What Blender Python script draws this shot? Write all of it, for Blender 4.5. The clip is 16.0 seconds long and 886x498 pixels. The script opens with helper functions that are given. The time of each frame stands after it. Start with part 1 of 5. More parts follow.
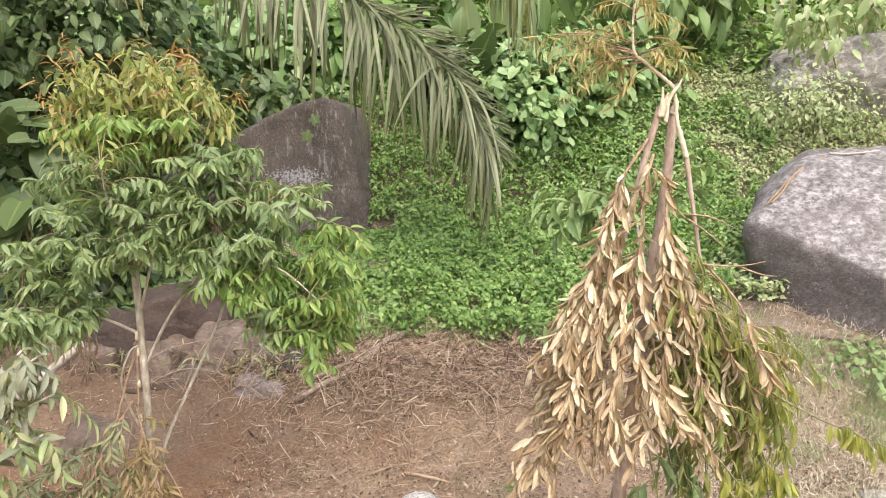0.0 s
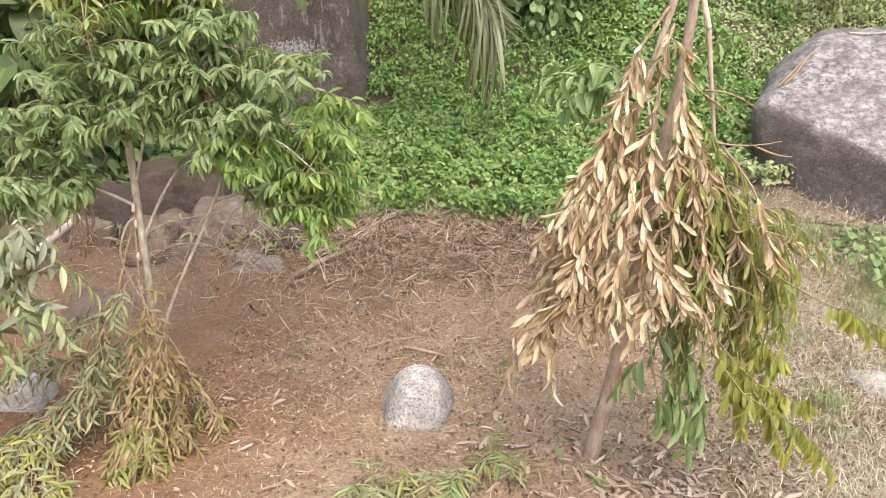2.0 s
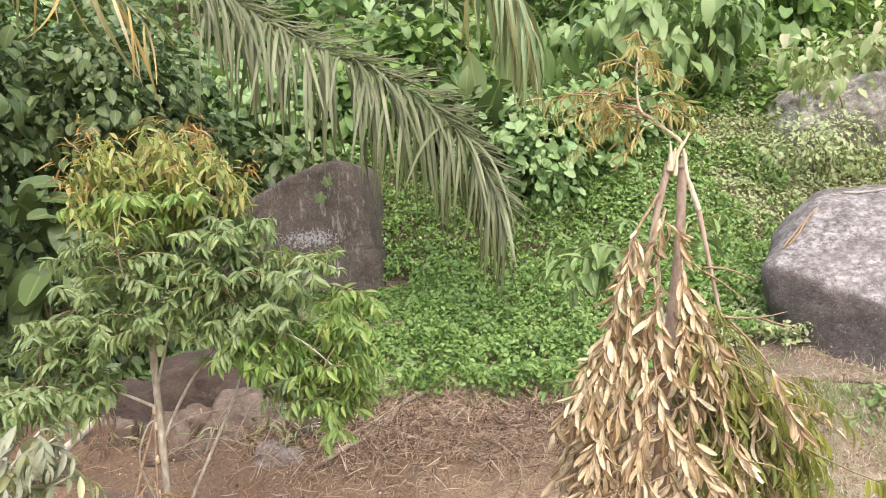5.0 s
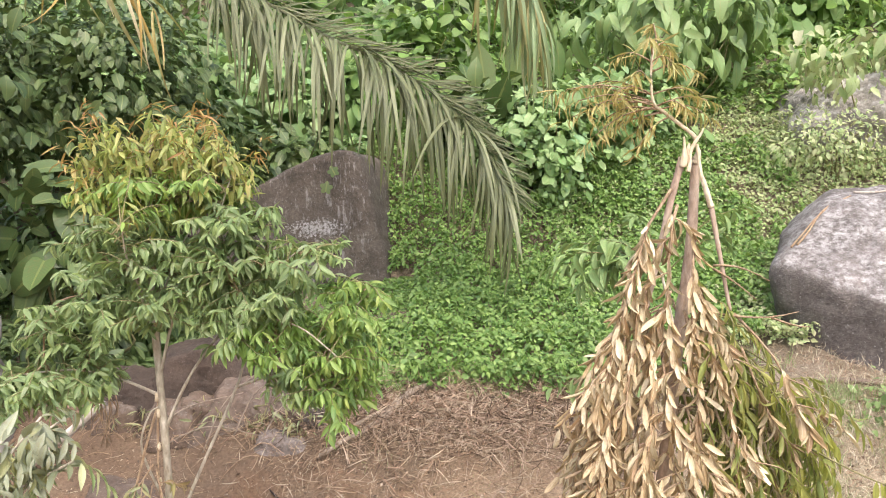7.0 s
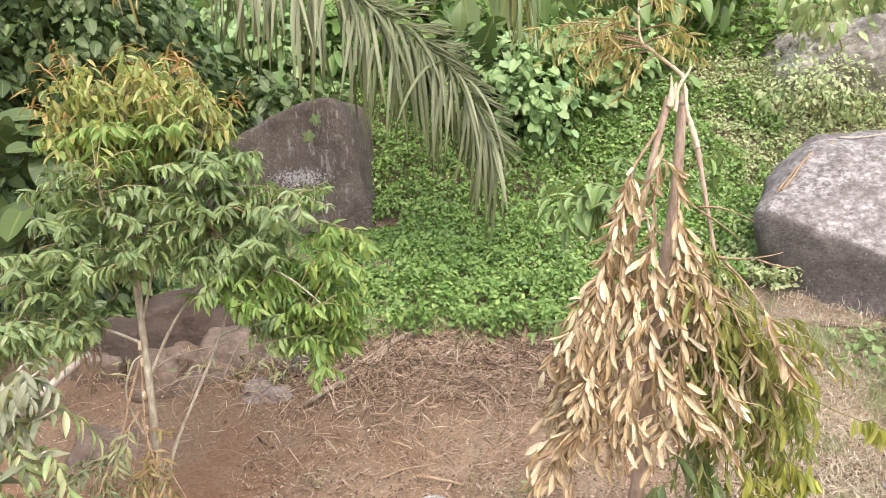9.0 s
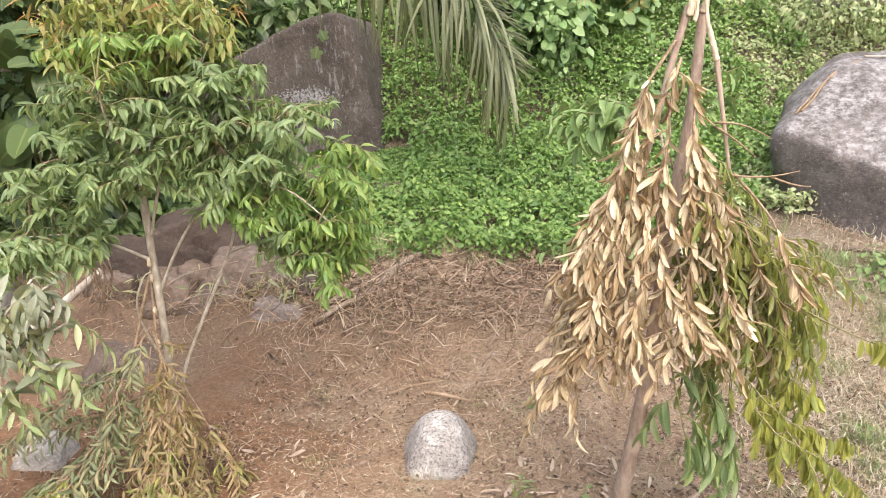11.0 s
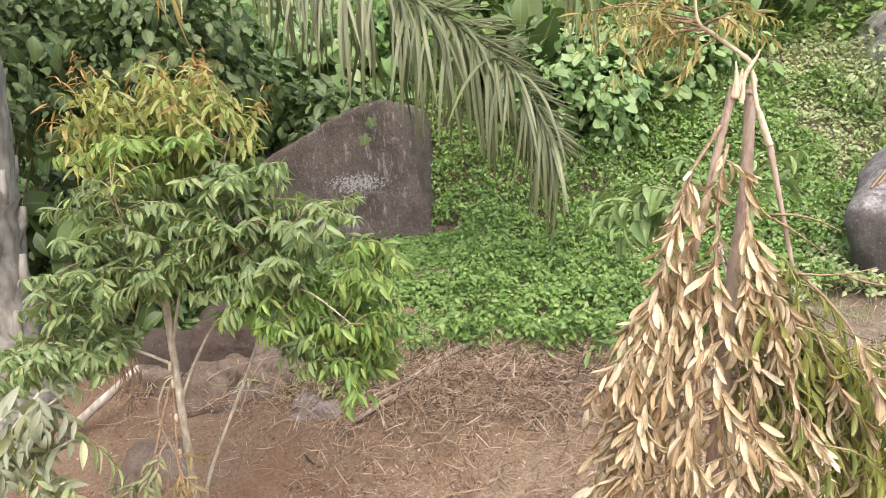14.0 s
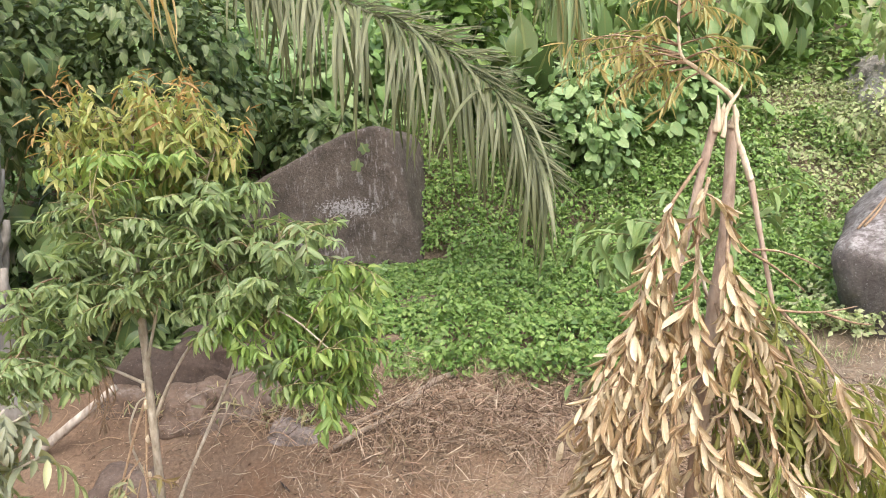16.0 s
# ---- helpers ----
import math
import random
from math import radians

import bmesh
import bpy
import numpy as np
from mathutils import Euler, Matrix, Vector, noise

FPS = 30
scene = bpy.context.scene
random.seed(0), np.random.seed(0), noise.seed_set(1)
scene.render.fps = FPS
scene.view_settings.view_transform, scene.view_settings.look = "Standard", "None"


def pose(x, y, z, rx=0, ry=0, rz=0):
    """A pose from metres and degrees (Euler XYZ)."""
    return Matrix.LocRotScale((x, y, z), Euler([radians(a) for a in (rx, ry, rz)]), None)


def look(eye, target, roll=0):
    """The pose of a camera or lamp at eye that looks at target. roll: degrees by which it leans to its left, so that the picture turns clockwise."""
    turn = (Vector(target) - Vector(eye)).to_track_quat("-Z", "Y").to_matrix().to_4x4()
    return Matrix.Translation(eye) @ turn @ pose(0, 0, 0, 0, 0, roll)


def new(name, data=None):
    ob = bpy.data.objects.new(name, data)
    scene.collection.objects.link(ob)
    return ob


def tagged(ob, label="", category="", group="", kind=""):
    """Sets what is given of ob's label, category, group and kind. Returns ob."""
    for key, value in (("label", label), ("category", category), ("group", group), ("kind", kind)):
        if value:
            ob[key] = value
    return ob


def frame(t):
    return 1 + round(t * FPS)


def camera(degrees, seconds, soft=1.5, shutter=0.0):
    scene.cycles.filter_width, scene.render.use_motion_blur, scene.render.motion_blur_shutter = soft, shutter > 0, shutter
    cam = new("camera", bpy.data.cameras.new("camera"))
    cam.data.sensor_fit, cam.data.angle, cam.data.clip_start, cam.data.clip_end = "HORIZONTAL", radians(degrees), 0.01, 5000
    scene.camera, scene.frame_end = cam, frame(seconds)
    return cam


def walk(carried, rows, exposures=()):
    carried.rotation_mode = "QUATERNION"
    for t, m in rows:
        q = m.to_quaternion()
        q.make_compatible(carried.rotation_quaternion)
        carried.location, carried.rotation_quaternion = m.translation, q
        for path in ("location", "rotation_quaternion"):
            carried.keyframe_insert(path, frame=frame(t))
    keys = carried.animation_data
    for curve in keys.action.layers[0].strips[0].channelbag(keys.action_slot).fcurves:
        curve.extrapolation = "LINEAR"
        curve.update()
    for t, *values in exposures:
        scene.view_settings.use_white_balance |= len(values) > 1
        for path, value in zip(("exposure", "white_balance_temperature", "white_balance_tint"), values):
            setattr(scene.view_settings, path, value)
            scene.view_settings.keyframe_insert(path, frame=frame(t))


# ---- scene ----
EXPOSURE = 1.0
cam = camera(63.58, 16.0, soft=1.0)

# seconds, eye, target, roll
PATH = [
    (0, (0.003, -0.055, 1.929), (-0.004, 1.91, 1.559), -0.1),
    (0.5, (-0.005, -0.056, 1.95), (-0.024, 1.917, 1.626), 0.6),
    (1, (-0.012, -0.036, 1.942), (-0.078, 1.928, 1.573), 0.6),
    (1.5, (-0.027, -0.014, 1.915), (-0.089, 1.922, 1.416), 1.2),
    (2, (-0.024, -0.003, 1.893), (-0.017, 1.875, 1.206), 1.0),
    (2.5, (-0.011, 0.01, 1.876), (-0.003, 1.847, 1.085), 0.4),
    (3, (-0.022, 0.029, 1.905), (-0.019, 1.897, 1.191), -0.1),
    (3.5, (-0.014, -0.015, 1.935), (-0.074, 1.942, 1.529), -0.7),
    (4, (-0.006, -0.024, 1.945), (-0.031, 1.951, 1.626), -2.1),
    (4.5, (0.001, -0.044, 1.967), (-0.014, 1.944, 1.75), -2.2),
    (5, (0.009, -0.04, 1.967), (-0.038, 1.947, 1.74), -2.7),
    (5.2, (0.002, -0.044, 1.971), (-0.113, 1.945, 1.798), -3.2),
    (7.5, (-0.003, -0.004, 1.957), (-0.055, 1.977, 1.687), -1.4),
    (8, (0.007, -0.001, 1.945), (-0.044, 1.977, 1.655), -1.8),
    (8.5, (0.009, 0.008, 1.939), (0.006, 1.979, 1.6), -1.8),
    (9, (0.003, 0.014, 1.933), (-0.021, 1.977, 1.551), -1.9),
    (9.5, (0.005, 0.018, 1.918), (-0.034, 1.955, 1.418), -1.7),
    (9.7, (0.005, 0.033, 1.901), (-0.024, 1.937, 1.291), -1.5),
    (11.8, (0.04, 0.046, 1.901), (-0.078, 1.977, 1.395), -3.1),
    (12, (0.057, 0.058, 1.913), (-0.05, 2.006, 1.47), -4.1),
    (12.5, (0.086, 0.115, 1.942), (-0.014, 2.083, 1.601), -3.8),
    (13, (0.128, 0.226, 1.946), (0.06, 2.193, 1.588), -4.1),
    (13.5, (0.139, 0.259, 1.942), (-0.052, 2.222, 1.607), -3.5),
    (14, (0.135, 0.279, 1.936), (-0.102, 2.229, 1.56), -3.9),
    (14.5, (0.141, 0.317, 1.932), (-0.092, 2.25, 1.474), -2.4),
    (15, (0.154, 0.339, 1.926), (-0.062, 2.266, 1.433), -2.1),
    (15.5, (0.164, 0.335, 1.924), (-0.051, 2.281, 1.512), -2.1),
    (16, (0.174, 0.303, 1.92), (-0.042, 2.269, 1.623), -2.0),
]


walk(cam, [(t, look(eye, target, roll)) for t, eye, target, roll in PATH], exposures=[(0.0, EXPOSURE), (5.0, EXPOSURE), (7.5, EXPOSURE + 0.08), (9.7, EXPOSURE + 0.08), (12.0, EXPOSURE), (16.0, EXPOSURE)])


# ---- light: a bright overcast sky ----
SUN_ELEVATION, SUN_AZIMUTH = radians(58), radians(165)
world = bpy.data.worlds.new("overcast_sky")
scene.world = world
world.use_nodes = True
wn = world.node_tree
sky = wn.nodes.new("ShaderNodeTexSky")
sky.sky_type = "NISHITA"
sky.sun_disc = False
sky.sun_elevation = SUN_ELEVATION
sky.sun_rotation = SUN_AZIMUTH
sky.air_density, sky.dust_density, sky.ozone_density = 1.0, 6.0, 1.0
wn.links.new(sky.outputs[0], wn.nodes["Background"].inputs[0])
wn.nodes["Background"].inputs[1].default_value = 0.15
sun_data = bpy.data.lights.new("sun", "SUN")
sun_data.energy, sun_data.angle, sun_data.color = 1.3, radians(80), (1.0, 0.96, 0.9)
sun = new("sun", sun_data)
sun.matrix_world = look((0, 0, 0), (-math.sin(SUN_AZIMUTH) * math.cos(SUN_ELEVATION), -math.cos(SUN_AZIMUTH) * math.cos(SUN_ELEVATION), -math.sin(SUN_ELEVATION)))

# ---- materials ----


def material(name):
    m = bpy.data.materials.new(name)
    m.use_nodes = True
    nt = m.node_tree
    return m, nt, nt.nodes["Principled BSDF"]


def node(nt, kind, **values):
    n = nt.nodes.new("ShaderNode" + kind)
    for key, value in values.items():
        n.inputs[key.replace("_", " ")].default_value = value
    return n


def math_node(nt, operation, a, b=None):
    n = nt.nodes.new("ShaderNodeMath")
    n.operation = operation
    for k, v in enumerate((a, b)):
        if v is None:
            continue
        if isinstance(v, (int, float)):
            n.inputs[k].default_value = v
        else:
            nt.links.new(v, n.inputs[k])
    return n.outputs[0]


def ramp(nt, factor, stops):
    n = nt.nodes.new("ShaderNodeValToRGB")
    e = n.color_ramp.elements
    while len(e) < len(stops):
        e.new(0.5)
    for k, (p, c) in enumerate(stops):
        e[k].position, e[k].color = p, (*c, 1)
    nt.links.new(factor, n.inputs[0])
    return n.outputs[0]


def mix(nt, factor, a, b, kind="MIX"):
    n = nt.nodes.new("ShaderNodeMix")
    n.data_type, n.blend_type = "RGBA", kind
    for socket, v in ((n.inputs[0], factor), (n.inputs[6], a), (n.inputs[7], b)):
        if isinstance(v, (int, float)):
            socket.default_value = v
        elif isinstance(v, tuple):
            socket.default_value = (*v, 1)
        else:
            nt.links.new(v, socket)
    return n.outputs[2]


def noise_node(nt, scale, detail=4.0, rough=0.55, where=None, distortion=0.0):
    n = node(nt, "TexNoise", Scale=scale, Detail=detail, Roughness=rough, Distortion=distortion)
    if where is None:
        where = nt.nodes.new("ShaderNodeTexCoord").outputs["Object"]
    nt.links.new(where, n.inputs["Vector"])
    return n.outputs[0]


def world_place(nt):
    return nt.nodes.new("ShaderNodeNewGeometry").outputs["Position"]


def bump(nt, shader, height, strength, distance):
    b = node(nt, "Bump", Strength=strength, Distance=distance)
    nt.links.new(height, b.inputs["Height"])
    nt.links.new(b.outputs[0], shader.inputs["Normal"])


def leaf_material(name, tones, rough=0.45, through_light=0.3, rib=(0.3, 0.33, 0.12), rib_mix=0.45, spots=(0.25, 0.16, 0.06), spot_mix=0.25):
    """A thin leaf: a tone by leaf, a pale midrib, mottling, and light that comes through."""
    m, nt, p = material(name)
    info = nt.nodes.new("ShaderNodeObjectInfo")
    geo = nt.nodes.new("ShaderNodeNewGeometry")
    pick = math_node(nt, "FRACT", math_node(nt, "ADD", info.outputs["Random"], geo.outputs["Random Per Island"]))
    col = ramp(nt, pick, [(k / max(1, len(tones) - 1), c) for k, c in enumerate(tones)])
    place = geo.outputs["Position"]
    mottle = noise_node(nt, 42.0, 5.0, 0.6, place)
    col = mix(nt, math_node(nt, "MULTIPLY", ramp(nt, mottle, [(0.5, (0, 0, 0)), (0.72, (1, 1, 1))]), spot_mix), col, spots)
    fine = noise_node(nt, 260.0, 3.0, 0.6, place)
    col = mix(nt, 0.35, col, ramp(nt, fine, [(0.25, (0.35, 0.35, 0.35)), (0.75, (1.0, 1.0, 1.0))]), "MULTIPLY")
    uv = nt.nodes.new("ShaderNodeSeparateXYZ")
    nt.links.new(nt.nodes.new("ShaderNodeTexCoord").outputs["UV"], uv.inputs[0])
    across = math_node(nt, "ABSOLUTE", math_node(nt, "SUBTRACT", uv.outputs[0], 0.5))
    line = math_node(nt, "LESS_THAN", across, 0.045)
    col = mix(nt, math_node(nt, "MULTIPLY", line, rib_mix), col, rib)
    vein = math_node(nt, "SINE", math_node(nt, "ADD", math_node(nt, "MULTIPLY", uv.outputs[1], 70.0), math_node(nt, "MULTIPLY", across, -40.0)))
    nt.links.new(col, p.inputs["Base Color"])
    p.inputs["Roughness"].default_value = rough
    bump(nt, p, math_node(nt, "ADD", vein, math_node(nt, "MULTIPLY", mottle, 2.0)), 0.16, 0.0015)
    if through_light > 0:
        t = nt.nodes.new("ShaderNodeBsdfTranslucent")
        nt.links.new(mix(nt, 0.5, col, (1.0, 0.95, 0.3), "MULTIPLY"), t.inputs[0])
        s = node(nt, "MixShader", Fac=through_light)
        nt.links.new(p.outputs[0], s.inputs[1])
        nt.links.new(t.outputs[0], s.inputs[2])
        nt.links.new(s.outputs[0], nt.nodes["Material Output"].inputs[0])
    return m


def bark_material(name, dark, light, pale, scale=60.0, rough=0.85):
    m, nt, p = material(name)
    place = world_place(nt)
    squash = node(nt, "Mapping")
    squash.inputs["Scale"].default_value = (1, 1, 0.35)
    nt.links.new(place, squash.inputs[0])
    n = noise_node(nt, scale, 6.0, 0.6, squash.outputs[0])
    col = ramp(nt, n, [(0.3, dark), (0.55, light), (0.75, pale)])
    big = noise_node(nt, 9.0, 3.0, 0.5, place)
    col = mix(nt, ramp(nt, big, [(0.5, (0, 0, 0)), (0.66, (0.6, 0.6, 0.6))]), col, pale)
    nt.links.new(col, p.inputs["Base Color"])
    p.inputs["Roughness"].default_value = rough
    bump(nt, p, n, 0.9, 0.008)
    return m


def rock_material(name, dark, mid, lichen, lichen_low, lichen_high, patch_scale=3.0, rough=0.9, scar=None, grain_scale=38.0, fleck=0.0):
    m, nt, p = material(name)
    place = world_place(nt)
    coarse = noise_node(nt, 2.2, 6.0, 0.62, place)
    grain = noise_node(nt, grain_scale, 6.0, 0.7, place)
    col = mix(nt, ramp(nt, coarse, [(0.35, (0, 0, 0)), (0.65, (1, 1, 1))]), dark, mid)
    col = mix(nt, 0.75, col, ramp(nt, grain, [(0.3, (0.42, 0.4, 0.4)), (0.7, (1.25, 1.22, 1.2))]), "MULTIPLY")
    patch = noise_node(nt, patch_scale, 8.0, 0.72, place, 0.6)
    spot = noise_node(nt, 22.0, 6.0, 0.75, place)
    mask = math_node(nt, "MULTIPLY", ramp(nt, patch, [(lichen_low, (0, 0, 0)), (lichen_high, (1, 1, 1))]), ramp(nt, spot, [(0.42, (0.05, 0.05, 0.05)), (0.58, (1, 1, 1))]))
    # lichen, plus the sky-lit paleness of upturned faces, put into the colour
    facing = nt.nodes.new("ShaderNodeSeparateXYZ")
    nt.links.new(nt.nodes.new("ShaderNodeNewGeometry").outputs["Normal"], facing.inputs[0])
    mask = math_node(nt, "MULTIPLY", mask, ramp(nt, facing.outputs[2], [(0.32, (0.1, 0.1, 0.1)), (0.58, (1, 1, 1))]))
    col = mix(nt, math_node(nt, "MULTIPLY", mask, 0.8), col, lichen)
    if scar:
        tall = node(nt, "Mapping")
        tall.inputs["Scale"].default_value = (30, 30, 7)
        nt.links.new(place, tall.inputs[0])
        runs = math_node(nt, "ADD", noise_node(nt, 1.0, 4.0, 0.7, tall.outputs[0]), math_node(nt, "MULTIPLY", math_node(nt, "SUBTRACT", patch, 0.5), 0.5))
        col = mix(nt, ramp(nt, runs, [(0.57, (0, 0, 0)), (0.68, (0.5, 0.5, 0.5))]), col, lichen)
    specks = noise_node(nt, 75.0, 3.0, 0.6, place)
    stain = noise_node(nt, 7.0, 6.0, 0.7, place, 0.4)
    col = mix(nt, 0.6, col, ramp(nt, stain, [(0.35, (0.5, 0.48, 0.46)), (0.65, (1.2, 1.18, 1.16))]), "MULTIPLY")
    col = mix(nt, ramp(nt, specks, [(0.62, (0, 0, 0)), (0.70, (0.55, 0.55, 0.55))]), col, lichen)
    if fleck:
        dots = noise_node(nt, 85.0, 3.0, 0.65, place)
        col = mix(nt, math_node(nt, "MULTIPLY", ramp(nt, dots, [(0.53, (0, 0, 0)), (0.60, (1, 1, 1))]), fleck), col, (0.13, 0.12, 0.115))
    if scar:
        xyz = nt.nodes.new("ShaderNodeSeparateXYZ")
        nt.links.new(place, xyz.inputs[0])
        dx = math_node(nt, "DIVIDE", math_node(nt, "SUBTRACT", xyz.outputs[0], scar[0]), scar[2])
        dz = math_node(nt, "DIVIDE", math_node(nt, "SUBTRACT", xyz.outputs[2], scar[1]), scar[3])
        near = math_node(nt, "SUBTRACT", 1.0, math_node(nt, "ADD", math_node(nt, "MULTIPLY", dx, dx), math_node(nt, "MULTIPLY", dz, dz)))
        crust = noise_node(nt, 46.0, 5.0, 0.75, place)
        bits = math_node(nt, "ADD", math_node(nt, "MULTIPLY", math_node(nt, "MAXIMUM", near, -1.5), 0.16), crust)
        col = mix(nt, ramp(nt, bits, [(0.57, (0, 0, 0)), (0.66, (0.7, 0.7, 0.7))]), col, (0.50, 0.48, 0.50))
    nt.links.new(col, p.inputs["Base Color"])
    p.inputs["Roughness"].default_value = rough
    bump(nt, p, math_node(nt, "ADD", grain, math_node(nt, "MULTIPLY", coarse, 2.0)), 0.7, 0.02)
    return m


def ground_material():
    m, nt, p = material("soil_and_litter")
    place = world_place(nt)
    xyz = nt.nodes.new("ShaderNodeSeparateXYZ")
    nt.links.new(place, xyz.inputs[0])
    wide = noise_node(nt, 0.9, 5.0, 0.6, place)
    patch = noise_node(nt, 3.4, 7.0, 0.65, place)
    grain = noise_node(nt, 55.0, 6.0, 0.75, place)
    crumb = noise_node(nt, 170.0, 4.0, 0.7, place)
    tan = ramp(nt, patch, [(0.3, (0.285, 0.195, 0.13)), (0.5, (0.37, 0.265, 0.18)), (0.7, (0.455, 0.345, 0.245))])
    red = ramp(nt, patch, [(0.3, (0.21, 0.112, 0.06)), (0.55, (0.29, 0.166, 0.092)), (0.75, (0.36, 0.222, 0.135))])
    # bare laterite to the west of the clearing, litter to the east of it
    side = math_node(nt, "ADD", math_node(nt, "MULTIPLY", xyz.outputs[0], -0.75), math_node(nt, "MULTIPLY", math_node(nt, "SUBTRACT", wide, 0.5), 3.0))
    col = mix(nt, ramp(nt, side, [(0.1, (0, 0, 0)), (0.85, (1, 1, 1))]), tan, red)
    east = ramp(nt, math_node(nt, "ADD", math_node(nt, "MULTIPLY", xyz.outputs[0], 0.5), math_node(nt, "ADD", math_node(nt, "MULTIPLY", math_node(nt, "SUBTRACT", patch, 0.5), 0.8), math_node(nt, "MULTIPLY", math_node(nt, "SUBTRACT", wide, 0.5), 1.4))), [(0.45, (0, 0, 0)), (0.95, (0.85, 0.85, 0.85))])
    col = mix(nt, east, col, ramp(nt, patch, [(0.35, (0.31, 0.265, 0.195)), (0.65, (0.46, 0.405, 0.315))]))
    grey = ramp(nt, noise_node(nt, 1.7, 6.0, 0.7, place), [(0.5, (0, 0, 0)), (0.68, (0.3, 0.3, 0.3))])
    col = mix(nt, grey, col, (0.22, 0.19, 0.145))
    col = mix(nt, 0.8, col, ramp(nt, grain, [(0.28, (0.32, 0.3, 0.28)), (0.72, (1.42, 1.4, 1.37))]), "MULTIPLY")
    col = mix(nt, ramp(nt, crumb, [(0.62, (0, 0, 0)), (0.72, (0.5, 0.5, 0.5))]), col, (0.44, 0.35, 0.26))
    # leaf mould under the plants of the hillside
    far = math_node(nt, "GREATER_THAN", math_node(nt, "ADD", xyz.outputs[1], math_node(nt, "MULTIPLY", patch, 1.6)), 6.1)
    col = mix(nt, math_node(nt, "MULTIPLY", far, math_node(nt, "SUBTRACT", 0.85, math_node(nt, "MULTIPLY", east, 0.7))), col, ramp(nt, grain, [(0.3, (0.10, 0.082, 0.055)), (0.7, (0.28, 0.235, 0.16))]))
    # soil darkened towards the bank: painted tree shade over moist red earth
    shade_and_damp = math_node(nt, "MULTIPLY", ramp(nt, math_node(nt, "ADD", math_node(nt, "SUBTRACT", xyz.outputs[1], 3.6), math_node(nt, "ADD", math_node(nt, "MULTIPLY", patch, 0.8), math_node(nt, "MULTIPLY", side, 0.2))), [(0.45, (0, 0, 0)), (1.05, (1, 1, 1))]), 0.7)
    col = mix(nt, shade_and_damp, col, ramp(nt, grain, [(0.3, (0.07, 0.05, 0.035)), (0.7, (0.22, 0.165, 0.12))]))
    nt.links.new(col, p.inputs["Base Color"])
    p.inputs["Roughness"].default_value = 0.95
    bump(nt, p, math_node(nt, "ADD", grain, math_node(nt, "MULTIPLY", crumb, 0.5)), 0.9, 0.012)
    return m


GREEN = leaf_material("sapling_leaf_green", [(0.21, 0.31, 0.13), (0.29, 0.40, 0.18), (0.35, 0.47, 0.22), (0.24, 0.35, 0.17), (0.40, 0.52, 0.20), (0.40, 0.48, 0.30)], rough=0.33, through_light=0.45, spot_mix=0.12)
FRESH = leaf_material("sapling_leaf_light_green", [(0.24, 0.40, 0.11), (0.36, 0.52, 0.14), (0.20, 0.35, 0.12), (0.46, 0.56, 0.15)], rough=0.33, through_light=0.42, spot_mix=0.1)
YELLOW = leaf_material("sapling_leaf_yellowed", [(0.42, 0.53, 0.18), (0.52, 0.57, 0.20), (0.56, 0.53, 0.20), (0.36, 0.49, 0.17), (0.60, 0.58, 0.24), (0.34, 0.47, 0.16), (0.58, 0.46, 0.19), (0.48, 0.57, 0.20), (0.40, 0.51, 0.19)], spot_mix=0.1, spots=(0.42, 0.2, 0.07), through_light=0.45)
DEAD = leaf_material("dead_leaf_tan", [(0.62, 0.50, 0.33), (0.76, 0.66, 0.46), (0.46, 0.33, 0.18), (0.82, 0.74, 0.56), (0.65, 0.52, 0.34), (0.34, 0.22, 0.12), (0.74, 0.63, 0.44), (0.54, 0.40, 0.22), (0.27, 0.18, 0.10)], rough=0.6, through_light=0.22, rib=(0.78, 0.69, 0.5), rib_mix=0.5, spots=(0.33, 0.18, 0.08), spot_mix=0.6)
RED_TIP = leaf_material("young_leaf_orange_red", [(0.50, 0.26, 0.12), (0.46, 0.34, 0.13), (0.56, 0.36, 0.14), (0.40, 0.22, 0.10)], through_light=0.4, spot_mix=0.1)
OLIVE = leaf_material("wilting_leaf_olive", [(0.33, 0.38, 0.11), (0.43, 0.47, 0.15), (0.26, 0.34, 0.11), (0.52, 0.50, 0.18), (0.37, 0.43, 0.12)], spot_mix=0.2, through_light=0.42)
LIME = leaf_material("limp_leaf_lime", [(0.55, 0.58, 0.14), (0.64, 0.65, 0.18), (0.44, 0.50, 0.15), (0.58, 0.57, 0.18), (0.38, 0.45, 0.15)], spot_mix=0.12, through_light=0.5)
BRONZE = leaf_material("young_leaf_bronze", [(0.54, 0.48, 0.20), (0.60, 0.52, 0.21), (0.44, 0.46, 0.19), (0.60, 0.45, 0.20), (0.48, 0.50, 0.21)], through_light=0.4)
DULL = leaf_material("cut_leaf_dull_green", [(0.30, 0.35, 0.20), (0.38, 0.42, 0.25), (0.25, 0.31, 0.17), (0.50, 0.46, 0.25), (0.34, 0.40, 0.22)], spot_mix=0.45)
BROWNED = leaf_material("cut_leaf_browned", [(0.34, 0.24, 0.11), (0.44, 0.33, 0.17), (0.30, 0.28, 0.11), (0.50, 0.38, 0.22), (0.25, 0.17, 0.08)], rough=0.55, spot_mix=0.4)
COVER = leaf_material("ground_cover_leaf", [(0.13, 0.27, 0.06), (0.24, 0.40, 0.10), (0.19, 0.34, 0.09), (0.35, 0.50, 0.15), (0.10, 0.21, 0.06), (0.28, 0.42, 0.13)], through_light=0.32, rib_mix=0.2)
